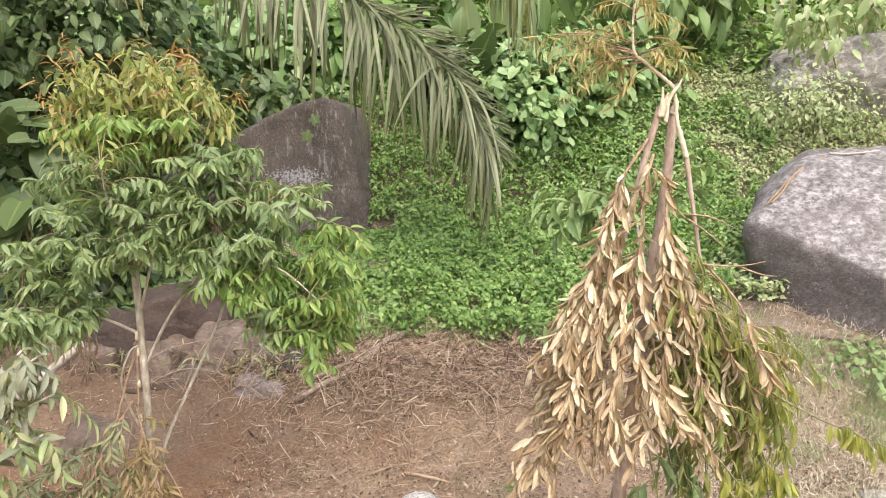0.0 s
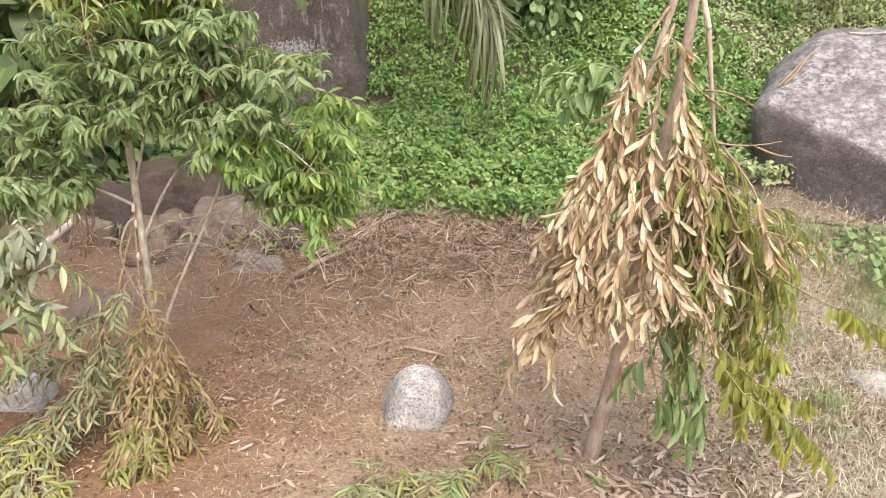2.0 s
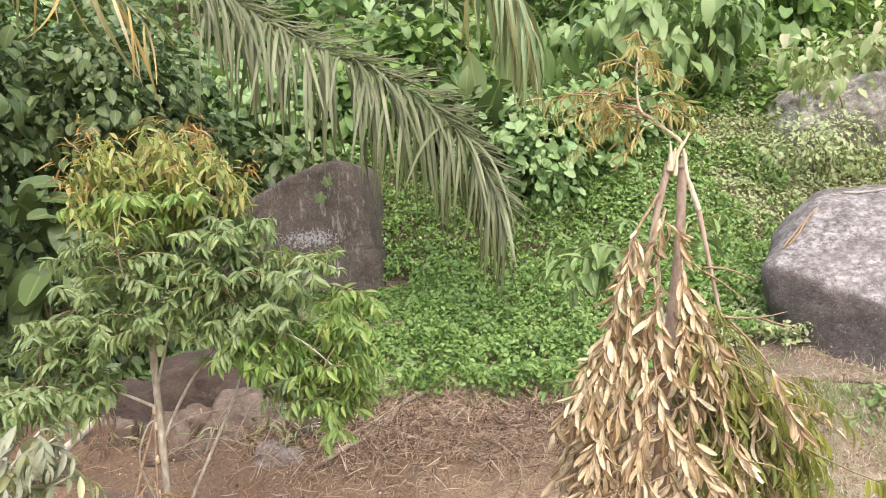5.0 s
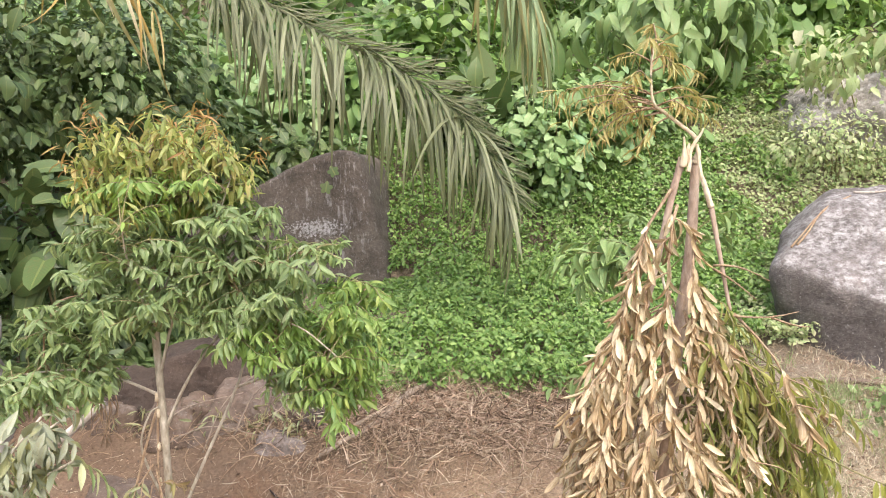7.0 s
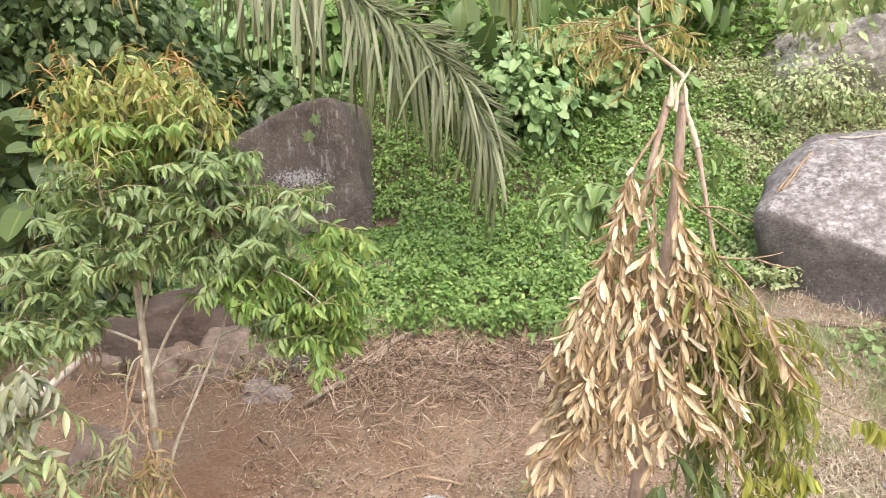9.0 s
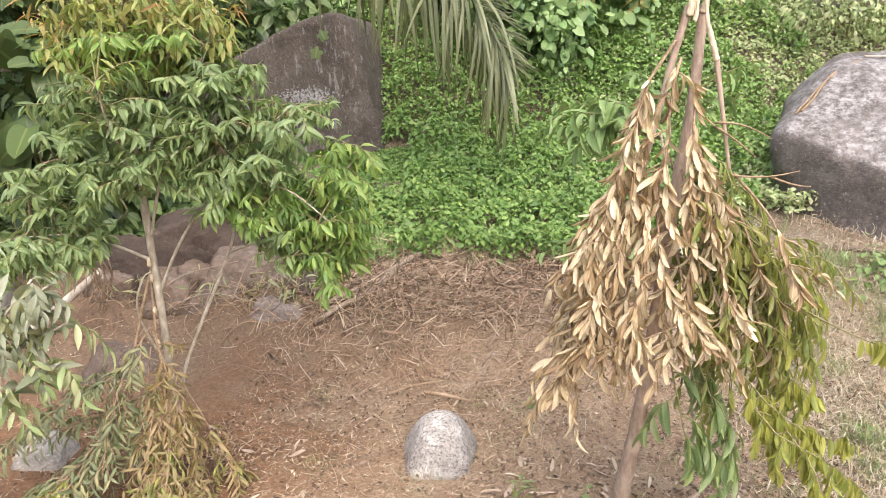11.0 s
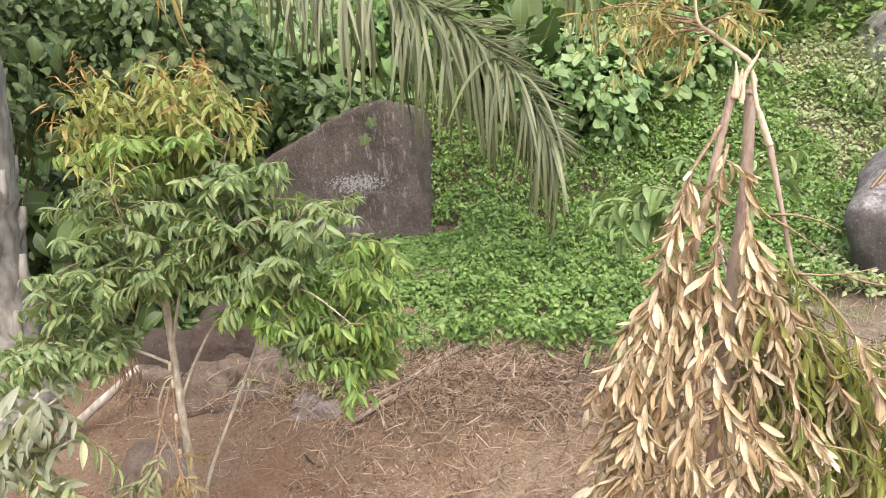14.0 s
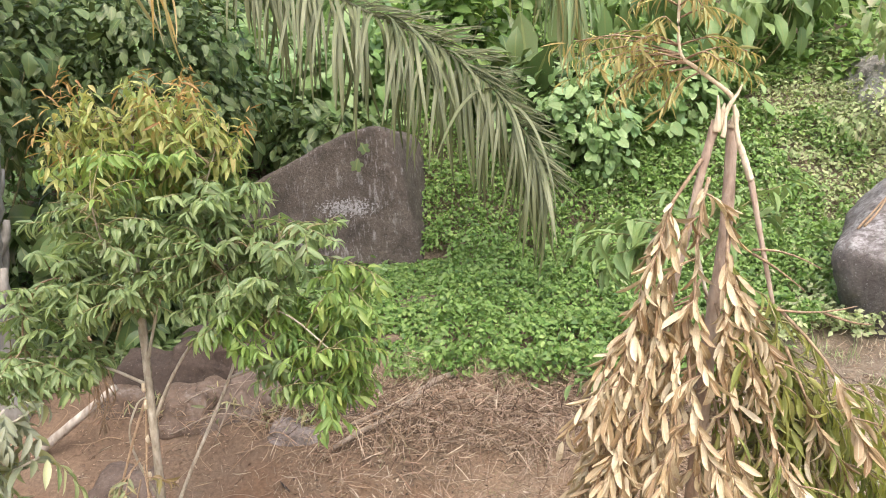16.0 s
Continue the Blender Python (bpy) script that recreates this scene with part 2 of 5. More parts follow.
COVER_DRY = leaf_material("hillside_leaf_yellow_green", [(0.39, 0.53, 0.23), (0.50, 0.59, 0.30), (0.55, 0.58, 0.34), (0.33, 0.48, 0.20), (0.52, 0.50, 0.33)], through_light=0.3, rib_mix=0.2)
VINE = leaf_material("vine_leaf_bright", [(0.22, 0.38, 0.13), (0.33, 0.49, 0.20), (0.17, 0.30, 0.10), (0.41, 0.56, 0.26), (0.26, 0.45, 0.22)], through_light=0.3)
DARK = leaf_material("shrub_leaf_dark", [(0.075, 0.135, 0.045), (0.13, 0.20, 0.068), (0.095, 0.16, 0.055), (0.20, 0.28, 0.11), (0.115, 0.165, 0.062)], through_light=0.22, rough=0.4)
BROAD = leaf_material("broad_leaf_grey_green", [(0.23, 0.36, 0.13), (0.32, 0.45, 0.18), (0.19, 0.31, 0.115)], through_light=0.28)
SILVER = leaf_material("shrub_leaf_grey_green", [(0.32, 0.35, 0.26), (0.41, 0.44, 0.33), (0.26, 0.30, 0.20), (0.46, 0.46, 0.20)], rough=0.55)
PALM = leaf_material("palm_leaflet_grey_green", [(0.125, 0.15, 0.07), (0.205, 0.23, 0.12), (0.10, 0.125, 0.055), (0.28, 0.305, 0.175), (0.165, 0.19, 0.095)], rough=0.4, through_light=0.2, rib_mix=0.5, spot_mix=0.2)
PALM_MIXED = leaf_material("palm_leaflet_partly_yellow", [(0.20, 0.30, 0.13), (0.27, 0.36, 0.17), (0.17, 0.26, 0.12), (0.48, 0.42, 0.18), (0.24, 0.33, 0.15)], rough=0.4, through_light=0.25)
PALM_YELLOW = leaf_material("palm_leaflet_yellowed", [(0.55, 0.50, 0.28), (0.40, 0.42, 0.20), (0.58, 0.38, 0.12), (0.66, 0.60, 0.42)], rough=0.5, through_light=0.25)
FALLEN = leaf_material("fallen_leaf", [(0.52, 0.41, 0.32), (0.62, 0.51, 0.41), (0.40, 0.28, 0.21), (0.70, 0.61, 0.51), (0.47, 0.34, 0.27), (0.56, 0.43, 0.36)], rough=0.7, through_light=0.1, rib=(0.62, 0.5, 0.36), spots=(0.28, 0.16, 0.1))
STRAW = leaf_material("dry_straw", [(0.40, 0.28, 0.19), (0.58, 0.46, 0.34), (0.20, 0.125, 0.085), (0.70, 0.60, 0.47), (0.44, 0.28, 0.20), (0.26, 0.17, 0.12)], rough=0.8, through_light=0.1, rib_mix=0.0)
MOULD = leaf_material("dark_leaf_mould", [(0.09, 0.06, 0.042), (0.15, 0.10, 0.07), (0.20, 0.14, 0.10), (0.07, 0.05, 0.035)], rough=0.9, through_light=0.0, rib_mix=0.0)
DRY_GRASS = leaf_material("dry_grass_pale", [(0.66, 0.60, 0.48), (0.76, 0.70, 0.58), (0.50, 0.44, 0.33), (0.58, 0.54, 0.38)], rough=0.8, through_light=0.15, rib_mix=0.0)
GRASS = leaf_material("grass_green", [(0.25, 0.36, 0.15), (0.34, 0.43, 0.19), (0.43, 0.46, 0.26)], through_light=0.25, rib_mix=0.0)
BARK = bark_material("young_bark", (0.26, 0.22, 0.17), (0.44, 0.39, 0.31), (0.66, 0.62, 0.54))
BARK_TAN = bark_material("broken_stem_bark", (0.26, 0.19, 0.145), (0.41, 0.31, 0.245), (0.53, 0.43, 0.35))
BARE_WOOD = bark_material("peeled_wood", (0.52, 0.42, 0.30), (0.68, 0.58, 0.43), (0.78, 0.70, 0.56), 90.0, 0.7)
TWIG = bark_material("dry_twig", (0.20, 0.13, 0.08), (0.36, 0.25, 0.16), (0.48, 0.37, 0.26), 120.0)
GREEN_TWIG = bark_material("green_twig", (0.14, 0.13, 0.06), (0.26, 0.24, 0.11), (0.36, 0.32, 0.18), 120.0)
RACHIS = bark_material("palm_rachis", (0.13, 0.14, 0.08), (0.22, 0.23, 0.14), (0.30, 0.31, 0.20), 40.0)
PALM_BARK = bark_material("palm_trunk_fibre", (0.11, 0.095, 0.08), (0.27, 0.25, 0.22), (0.42, 0.40, 0.37), 14.0)
DRIFT = bark_material("weathered_pole", (0.26, 0.22, 0.18), (0.43, 0.38, 0.33), (0.58, 0.54, 0.48), 30.0)
ROCK = rock_material("granite_mauve_grey", (0.08, 0.066, 0.056), (0.15, 0.127, 0.108), (0.40, 0.38, 0.39), 0.56, 0.70, 2.0, scar=(-1.40, 1.35, 0.32, 0.10))
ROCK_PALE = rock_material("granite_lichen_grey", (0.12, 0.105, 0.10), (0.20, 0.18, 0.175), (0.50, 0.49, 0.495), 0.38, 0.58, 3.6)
ROCK_HIGH = rock_material("granite_weathered_pale", (0.30, 0.28, 0.265), (0.45, 0.425, 0.40), (0.72, 0.71, 0.69), 0.40, 0.58, 2.5)
ROCK_WHITE = rock_material("white_speckled_granite", (0.36, 0.33, 0.31), (0.50, 0.47, 0.45), (0.80, 0.79, 0.78), 0.34, 0.60, 9.0, grain_scale=110.0, fleck=0.75)
ROCK_BROWN = rock_material("dusty_brown_stone", (0.12, 0.088, 0.07), (0.19, 0.145, 0.118), (0.34, 0.29, 0.26), 0.5, 0.7, 4.0)
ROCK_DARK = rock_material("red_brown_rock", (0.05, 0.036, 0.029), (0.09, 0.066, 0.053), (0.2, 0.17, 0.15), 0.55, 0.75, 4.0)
ROCK_DUSTY = rock_material("dusty_mauve_stone", (0.17, 0.14, 0.125), (0.26, 0.215, 0.195), (0.46, 0.42, 0.41), 0.46, 0.70, 5.0)
ROCK_RED = rock_material("earth_stained_stone", (0.12, 0.085, 0.062), (0.21, 0.155, 0.12), (0.42, 0.39, 0.37), 0.50, 0.70, 3.0)
SOIL = ground_material()

# ---- mesh helpers ----


def mesh_of(name, verts, quads, uvs, mat, smooth=True):
    """A mesh from arrays: vertices, quads (a triangle repeats nothing: its fourth corner is -1), uv per vertex."""
    me = bpy.data.meshes.new(name)
    verts, quads, uvs = np.asarray(verts, float), np.asarray(quads, int), np.asarray(uvs, float)
    me.vertices.add(len(verts))
    me.vertices.foreach_set("co", verts.ravel())
    me.loops.add(quads.size)
    me.loops.foreach_set("vertex_index", quads.ravel())
    me.polygons.add(len(quads))
    me.polygons.foreach_set("loop_start", np.arange(0, quads.size, 4))
    me.polygons.foreach_set("use_smooth", np.full(len(quads), smooth))
    layer = me.uv_layers.new(name="UVMap")
    layer.data.foreach_set("uv", uvs[quads.ravel()].ravel())
    me.materials.append(mat)
    me.update(calc_edges=True)
    me.validate()
    return me


class Pile:
    """Gathers vertices, quads and uvs of many pieces that become one mesh."""

    def __init__(self):
        self.v, self.f, self.u, self.n = [], [], [], 0

    def add(self, v, f, u):
        self.v.append(v), self.f.append(np.asarray(f) + self.n), self.u.append(u)
        self.n += len(v)

    def mesh(self, name, mat, smooth=True):
        return mesh_of(name, np.concatenate(self.v), np.concatenate(self.f), np.concatenate(self.u), mat, smooth)


def thing(name, base, label, category, group="", kind=""):
    ob = new(name)
    ob.empty_display_size = 0.1
    ob.matrix_world = Matrix.Translation(base)
    return tagged(ob, label, category, group, kind)


def part_of(name, me, parent, label="", kind=""):
    """Links a mesh, given in world places, under a thing or a part."""
    ob = new(name, me)
    ob.parent = parent
    root = parent
    while root.parent:
        root = root.parent
    ob.matrix_parent_inverse = Matrix.Translation(-root.matrix_basis.translation) if parent is root else Matrix.Identity(4)
    return tagged(ob, label, kind=kind)


def smoothstep(a, b, v):
    v = np.clip((v - a) / (b - a), 0, 1)
    return v * v * (3 - 2 * v)


def ground_height(x, y):
    """The clearing is flat; a low bank and then a hillside rise beyond it."""
    z = 0.33 * smoothstep(3.6, 4.4, y) + 0.21 * np.clip(y - 4.4, 0, 2.4) + 0.9 * np.clip(y - 6.8, 0, 1.2) + 0.62 * np.clip(y - 8.0, 0, 10)
    return z + 0.14 * smoothstep(1.0, 2.6, x) * smoothstep(3.2, 4.2, y) - 0.10 * smoothstep(-2.2, -3.4, x) * smoothstep(3.5, 6, y)


def curve_through(points, n):
    """n places on a smooth curve through the points."""
    p = np.asarray(points, float)
    p = np.vstack([2 * p[0] - p[1], p, 2 * p[-1] - p[-2]])
    out = []
    for s in np.linspace(0, len(p) - 3 - 1e-6, n):
        k = int(s)
        t = s - k
        a, b, c, d = p[k : k + 4]
        out.append(0.5 * (2 * b + (c - a) * t + (2 * a - 5 * b + 4 * c - d) * t * t + (3 * b - a - 3 * c + d) * t**3))
    return np.array(out)


def tube(points, r0, r1, sides=6, n=None, wobble=0.0, bulge=None):
    """A tapered round stem along a curve, closed by its narrow ends."""
    c = curve_through(points, n or max(3, 4 * (len(points) - 1)))
    n = len(c)
    tangent = np.gradient(c, axis=0)
    tangent /= np.linalg.norm(tangent, axis=1, keepdims=True) + 1e-9
    hint = np.where(np.abs(tangent[:, 2:3]) > 0.9, [[1.0, 0, 0]], [[0, 0, 1.0]])
    hint[:] = hint[n // 2]
    a = np.cross(tangent, hint)
    a /= np.linalg.norm(a, axis=1, keepdims=True) + 1e-9
    b = np.cross(tangent, a)
    r = np.linspace(r0, r1, n)
    if wobble:
        r = r * (1 + wobble * np.random.uniform(-1, 1, n))
    if bulge is not None:
        r = r * bulge(np.linspace(0, 1, n))
    ang = np.linspace(0, 2 * np.pi, sides, endpoint=False)
    ring = np.cos(ang)[None, :, None] * a[:, None] + np.sin(ang)[None, :, None] * b[:, None]
    v = c[:, None] + ring * r[:, None, None]
    v = np.concatenate([np.repeat(c[:1, None], sides, 1), v, np.repeat(c[-1:, None], sides, 1)]).reshape(-1, 3)
    k, s = np.meshgrid(np.arange(n + 1), np.arange(sides), indexing="ij")
    f = np.stack([k * sides + s, k * sides + (s + 1) % sides, (k + 1) * sides + (s + 1) % sides, (k + 1) * sides + s], -1).reshape(-1, 4)
    u = np.stack([np.tile(ang / 6.3, n + 2), np.repeat(np.linspace(0, 1, n + 2), sides)], -1)
    return v, f, u


def leaf_shape(width, segs=5, fold=0.25, droop=0.3, widest=0.45, tip=1.0, twist=0.0, heart=0.0, wave=0.0, bend=1.0):
    """A leaf of length 1 along +y, face up: width, V-fold along the rib, and a droop along its length."""
    s = np.linspace(0, 1, segs + 1)
    e = np.log(0.5) / np.log(widest)
    w = 0.5 * width * np.sin(np.pi * np.clip(s, 0.0, 1) ** e) ** tip
    w[0], w[-1] = 0.04 * width, 0.015 * width
    if heart:
        w = 0.5 * width * 1.35 * (s + 0.12) ** 0.35 * np.clip(1 - s, 0, 1) ** 0.62
        w[-1] = 0.015 * width
    y, z = s.copy(), np.zeros(segs + 1)
    ang = -droop * s**bend
    step = 1.0 / segs
    for k in range(1, segs + 1):
        y[k] = y[k - 1] + step * np.cos(ang[k] * 1.6)
        z[k] = z[k - 1] + step * np.sin(ang[k] * 1.6)
    v, u = [], []
    for k in range(segs + 1):
        c, q = np.cos(twist * s[k]), np.sin(twist * s[k])
        back = -heart * (0.16 if k == 0 else 0.0)
        ripple = wave * np.sin(9 * s[k])
        for side in (-1, 0, 1):
            x, h = side * w[k], abs(side) * w[k] * fold * 2 + side * ripple * w[k]
            v.append((x * c - h * q, y[k] + abs(side) * back, z[k] + x * q + h * c))
            u.append((0.5 + 0.5 * side, s[k]))
    f = []
    for k in range(segs):
        for j in (0, 1):
            a = 3 * k + j
            f.append((a, a + 1, a + 4, a + 3))
    return np.array(v), np.array(f), np.array(u)


def unit(v):
    v = np.asarray(v, float)
    return v / (np.linalg.norm(v, axis=-1, keepdims=True) + 1e-9)


def bases(ways, ups):
    """Rotation matrices whose y lies along the ways and whose z lies towards the ups."""
    y = unit(ways)
    z = unit(ups - (ups * y).sum(-1, keepdims=True) * y + 1e-6)
    return np.stack([np.cross(y, z), y, z], -1)


def leaf_cloud(places, ways, ups, sizes, shapes):
    """Vertices, quads and uvs of many leaves, each one of the shapes, joined."""
    pile = Pile()
    rot = bases(ways, ups)
    which = np.random.randint(0, len(shapes), len(places))
    for k, (v, f, u) in enumerate(shapes):
        at = np.where(which == k)[0]
        if len(at) == 0:
            continue
        vv = np.einsum("nij,vj->nvi", rot[at], v) * sizes[at, None, None] + places[at, None]
        ff = f[None] + (np.arange(len(at)) * len(v))[:, None, None]
        pile.add(vv.reshape(-1, 3), ff.reshape(-1, 4), np.tile(u, (len(at), 1)))
    return pile


def add_leaves(parent, name, places, ways, ups, sizes, shapes, mat, single=300, label="", rest_name="foliage"):
    """Leaves as parts of their own, those nearest to the clearing first; the others joined."""
    places, ways, ups, sizes = (np.asarray(a, float) for a in (places, ways, ups, sizes))
    order = np.argsort(places[:, 1])
    near, rest = order[:single], order[single:]
    meshes = [mesh_of(name, *s, mat) for s in shapes]
    rot = bases(ways, ups)
    for k in near:
        ob = part_of(name, meshes[np.random.randint(len(meshes))], parent, label)
        m = np.eye(4)
        m[:3, :3], m[:3, 3] = rot[k] * sizes[k], places[k]
        ob.matrix_basis = Matrix(m.tolist())
    if len(rest):
        part_of(rest_name, leaf_cloud(places[rest], ways[rest], ups[rest], sizes[rest], shapes).mesh(rest_name, mat), parent, label, "stuff")


def scatter(n, low, high):
    return np.random.uniform(low, high, (n, len(low)))


LANCE = [leaf_shape(0.255, 5, 0.3, d, 0.45, 0.75, t, wave=0.15) for d, t in ((0.25, 0.0), (0.5, 0.3), (0.12, -0.3), (0.7, 0.15))]
NARROW = [leaf_shape(0.19, 5, 0.35, d, 0.42, 0.9, t) for d, t in ((0.3, 0.2), (0.6, -0.4), (0.15, 0.5), (0.9, 0.0))]
CURLED = [leaf_shape(wd, 6, fo, d, 0.5, 0.45, t) for wd, fo, d, t in ((0.23, 0.4, 0.5, 0.5), (0.19, 0.6, -0.6, -0.5), (0.25, 0.35, 0.7, 0.2), (0.20, 0.8, 0.25, 0.9), (0.24, 0.45, -0.3, -0.7), (0.22, 0.5, 0.1, 1.2))]
LIMP = [leaf_shape(0.27, 5, 0.3, d, 0.5, 0.6, t) for d, t in ((0.2, 0.2), (0.4, -0.3), (0.1, 0.4))]
OVAL = [leaf_shape(0.52, 4, 0.15, d, 0.45, 0.75, t) for d, t in ((0.3, 0.0), (0.5, 0.25), (0.1, -0.2))]
HEART = [leaf_shape(0.92, 6, 0.1, d, 0.4, 0.8, t, 1.0, 0.06) for d, t in ((0.25, 0.0), (0.5, 0.2), (0.1, -0.2))]
RIBBED = [leaf_shape(0.36, 7, 0.15, d, 0.45, 0.8, t, wave=0.12) for d, t in ((0.5, 0.1), (0.8, -0.2), (0.3, 0.2))]
SMALL = [leaf_shape(0.6, 2, 0.2, d, 0.45, 0.8) for d in (0.2, 0.5)]
BLADE = [leaf_shape(0.035, 3, 0.2, d, 0.3, 0.8, t) for d, t in ((0.5, 0.2), (0.9, -0.3), (0.2, 0.4))]
FINE = [leaf_shape(0.13, 4, 0.35, d, 0.42, 0.8, t) for d, t in ((0.3, 0.2), (0.6, -0.4), (0.1, 0.5))]
PINNA = [leaf_shape(0.032, 10, 0.4, d, 0.35, 0.5, t, bend=0.5) for d, t in ((1.15, 0.5), (1.05, -0.6), (1.2, 1.1), (0.95, 0.1), (1.1, -1.0))]

PINNA_STIFF = [leaf_shape(0.035, 8, 0.4, d, 0.35, 0.5, t) for d, t in ((0.35, 0.3), (0.5, -0.4), (0.6, 0.6), (0.25, 0.1), (0.45, -0.8))]

# ---- the ground, one sheet ----


def spaced(near_low, near_high, step, far):
    mid = np.arange(near_low, near_high + 1e-6, step)
    out, low, high, s = list(mid), near_low, near_high, step
    while high < far:
        s *= 1.35
        low, high = low - s, high + s
        out = [low] + out + [high]
    return np.array(out)


def build_ground():
    xs, ys = spaced(-4.5, 5.0, 0.05, 2500), spaced(1.2, 10.0, 0.05, 2500)
    gx, gy = np.meshgrid(xs, ys, indexing="ij")
    gz = ground_height(gx, gy)
    rough = np.zeros_like(gz)
    for i in range(gx.shape[0]):
        for j in range(gx.shape[1]):
            if abs(gx[i, j]) < 8 and -1 < gy[i, j] < 14:
                q = Vector((gx[i, j], gy[i, j], 0.3))
                rough[i, j] = 0.05 * noise.noise(q * 1.3) + 0.022 * noise.noise(q * 5) + 0.012 * noise.noise(q * 13)
    lift = 0.3 + 0.7 * smoothstep(2.6, 4.0, gy)
    gz = gz + rough * lift
    n, m = gx.shape
    i, j = np.meshgrid(np.arange(n - 1), np.arange(m - 1), indexing="ij")
    f = np.stack([i * m + j, (i + 1) * m + j, (i + 1) * m + j + 1, i * m + j + 1], -1).reshape(-1, 4)
    v = np.stack([gx, gy, gz], -1).reshape(-1, 3)
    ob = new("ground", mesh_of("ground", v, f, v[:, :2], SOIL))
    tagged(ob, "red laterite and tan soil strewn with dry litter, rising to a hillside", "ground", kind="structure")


build_ground()

# ---- boulders ----


def boulder(name, centre, planes, mat, label, seed=0, sharp=9.0, rough=0.05, detail=5, cracks=()):
    """A stone bounded by planes (normal, distance) with worn edges and a rough skin."""
    bm = bmesh.new()
    bmesh.ops.create_icosphere(bm, subdivisions=detail, radius=1.0)
    size = max(d for _, d in planes)
    for v in bm.verts:
        way = v.co.normalized()
        total = 0.0
        for n, d in planes:
            c = way.dot(Vector(n).normalized())
            if c > 0:
                total += (c / d) ** sharp
        p = way * total ** (-1 / sharp)
        q = p / size * 1.7 + Vector((seed * 7.3, seed * 3.1, 0))
        h = noise.fractal(q, 1.0, 2.0, 5) * rough + noise.noise(q * 7) * rough * 0.22 + noise.noise(q * 16) * rough * 0.1
        for n, d, wide, deep in cracks:
            h -= deep * math.exp(-(((p.dot(Vector(n).normalized()) - d + 0.03 * noise.noise(q * 5)) / wide) ** 2))
        v.co = p + way * h * size
    for f in bm.faces:
        f.smooth = True
    me = bpy.data.meshes.new(name)
    bm.to_mesh(me)
    bm.free()
    me.materials.append(mat)
    ob = new(name, me)
    ob.location = centre
    return tagged(ob, label, "rock")


boulder("boulder", (-1.45, 7.2, 1.1), [((0.05, -1, 0.12), 0.52), ((0.75, -1, 0.2), 0.735), ((1, -0.1, 0.22), 0.71), ((0.6, 0, 0.8), 1.04), ((-0.18, 0.1, 1), 0.885), ((-0.46, 0, 0.9), 0.83), ((-1, 0, 0.15), 1.2), ((0, 1, 0.1), 0.7), ((0, 0, -1), 1.0)], ROCK, "dark mauve-grey granite boulder crusted with a band of white lichen", 1, 30, 0.022, 6, cracks=[((0.12, 0.1, 1), 0.15, 0.016, 0.008)])
big_boulder = boulder("boulder", (3.3, 5.5, 0.8), [((-0.74, -0.67, -0.06), 1.03), ((-0.2, -0.6, 1), 0.70), ((0, -0.2, 1), 0.745), ((-0.6, 0.10, 0.72), 0.90), ((-1, 0.55, -0.1), 0.79), ((-1, -0.1, -0.45), 0.96), ((0.3, -1, -0.1), 1.15), ((1, 0, 0.2), 1.6), ((0, 1, 0.2), 0.7), ((0, 0, -1), 0.9)], ROCK_PALE, "large grey boulder, lichened and paler on top than on its steep face", 2, 34, 0.03, 6, cracks=[((1, -0.75, 0.0), -0.10, 0.014, 0.012), ((0.5, 0.8, 0.2), -0.35, 0.012, 0.008)])
boulder("boulder", (4.32, 8.05, 2.30), [((-0.3, -1, 0.5), 0.45), ((-1, -0.2, 0.5), 0.58), ((-0.1, 0, 1), 0.42), ((1, 0, 0), 1.3), ((0, 1, 0), 0.7), ((0, 0, -1), 0.6), ((-0.3, -1, -0.6), 0.45)], ROCK_HIGH, "pale grey boulder half hidden by vines high on the slope", 3, 9, 0.09, 6)
boulder("stone", (-0.12, 2.95, 0.07), [((0, -1, 0.55), 0.135), ((0.95, -0.2, 0.2), 0.142), ((-1, -0.1, 0.25), 0.148), ((-0.8, -0.2, 1), 0.132), ((0.1, -0.1, 1), 0.15), ((0.75, -0.1, 0.8), 0.145), ((0, 1, 0.2), 0.13), ((0, 0, -1), 0.16)], ROCK_WHITE, "rounded white speckled granite stone on the bare soil", 4, 4, 0.03, 5)
boulder("stone", (-2.0, 2.98, 0.03), [((0, -1, 0.4), 0.09), ((1, 0, 0.5), 0.09), ((-1, 0, 0.3), 0.12), ((0.3, 0, 1), 0.08), ((0, 1, 0.2), 0.1), ((0, 0, -1), 0.1)], ROCK_HIGH, "pale grey stone half sunk in red soil", 5, 6, 0.06, 4)
boulder("stone", (-2.02, 3.84, 0.06), [((0.1, -1, 0.6), 0.10), ((1, 0, 0.6), 0.19), ((-1, -0.2, 0.5), 0.19), ((0.1, -0.1, 1), 0.08), ((0, 1, 0.3), 0.2), ((0, 0, -1), 0.15)], ROCK_BROWN, "flat dusty grey-brown stone sunk in the red soil", 41, 5, 0.12, 5)
boulder("stone", (-1.18, 4.19, 0.25), [((0.1, -1, 0.7), 0.075), ((1, 0, 0.8), 0.14), ((-1, -0.3, 0.7), 0.12), ((0.1, 0, 1), 0.065), ((0, 1, 0.2), 0.12), ((0, 0, -1), 0.12)], ROCK_DUSTY, "dusty mauve-grey stone set in the foot of the bank", 6, 6, 0.10, 5)
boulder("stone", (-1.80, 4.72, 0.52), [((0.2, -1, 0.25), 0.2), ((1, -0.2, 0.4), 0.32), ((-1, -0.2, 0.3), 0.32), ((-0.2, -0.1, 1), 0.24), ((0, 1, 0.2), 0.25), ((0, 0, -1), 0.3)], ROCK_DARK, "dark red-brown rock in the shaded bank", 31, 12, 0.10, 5)
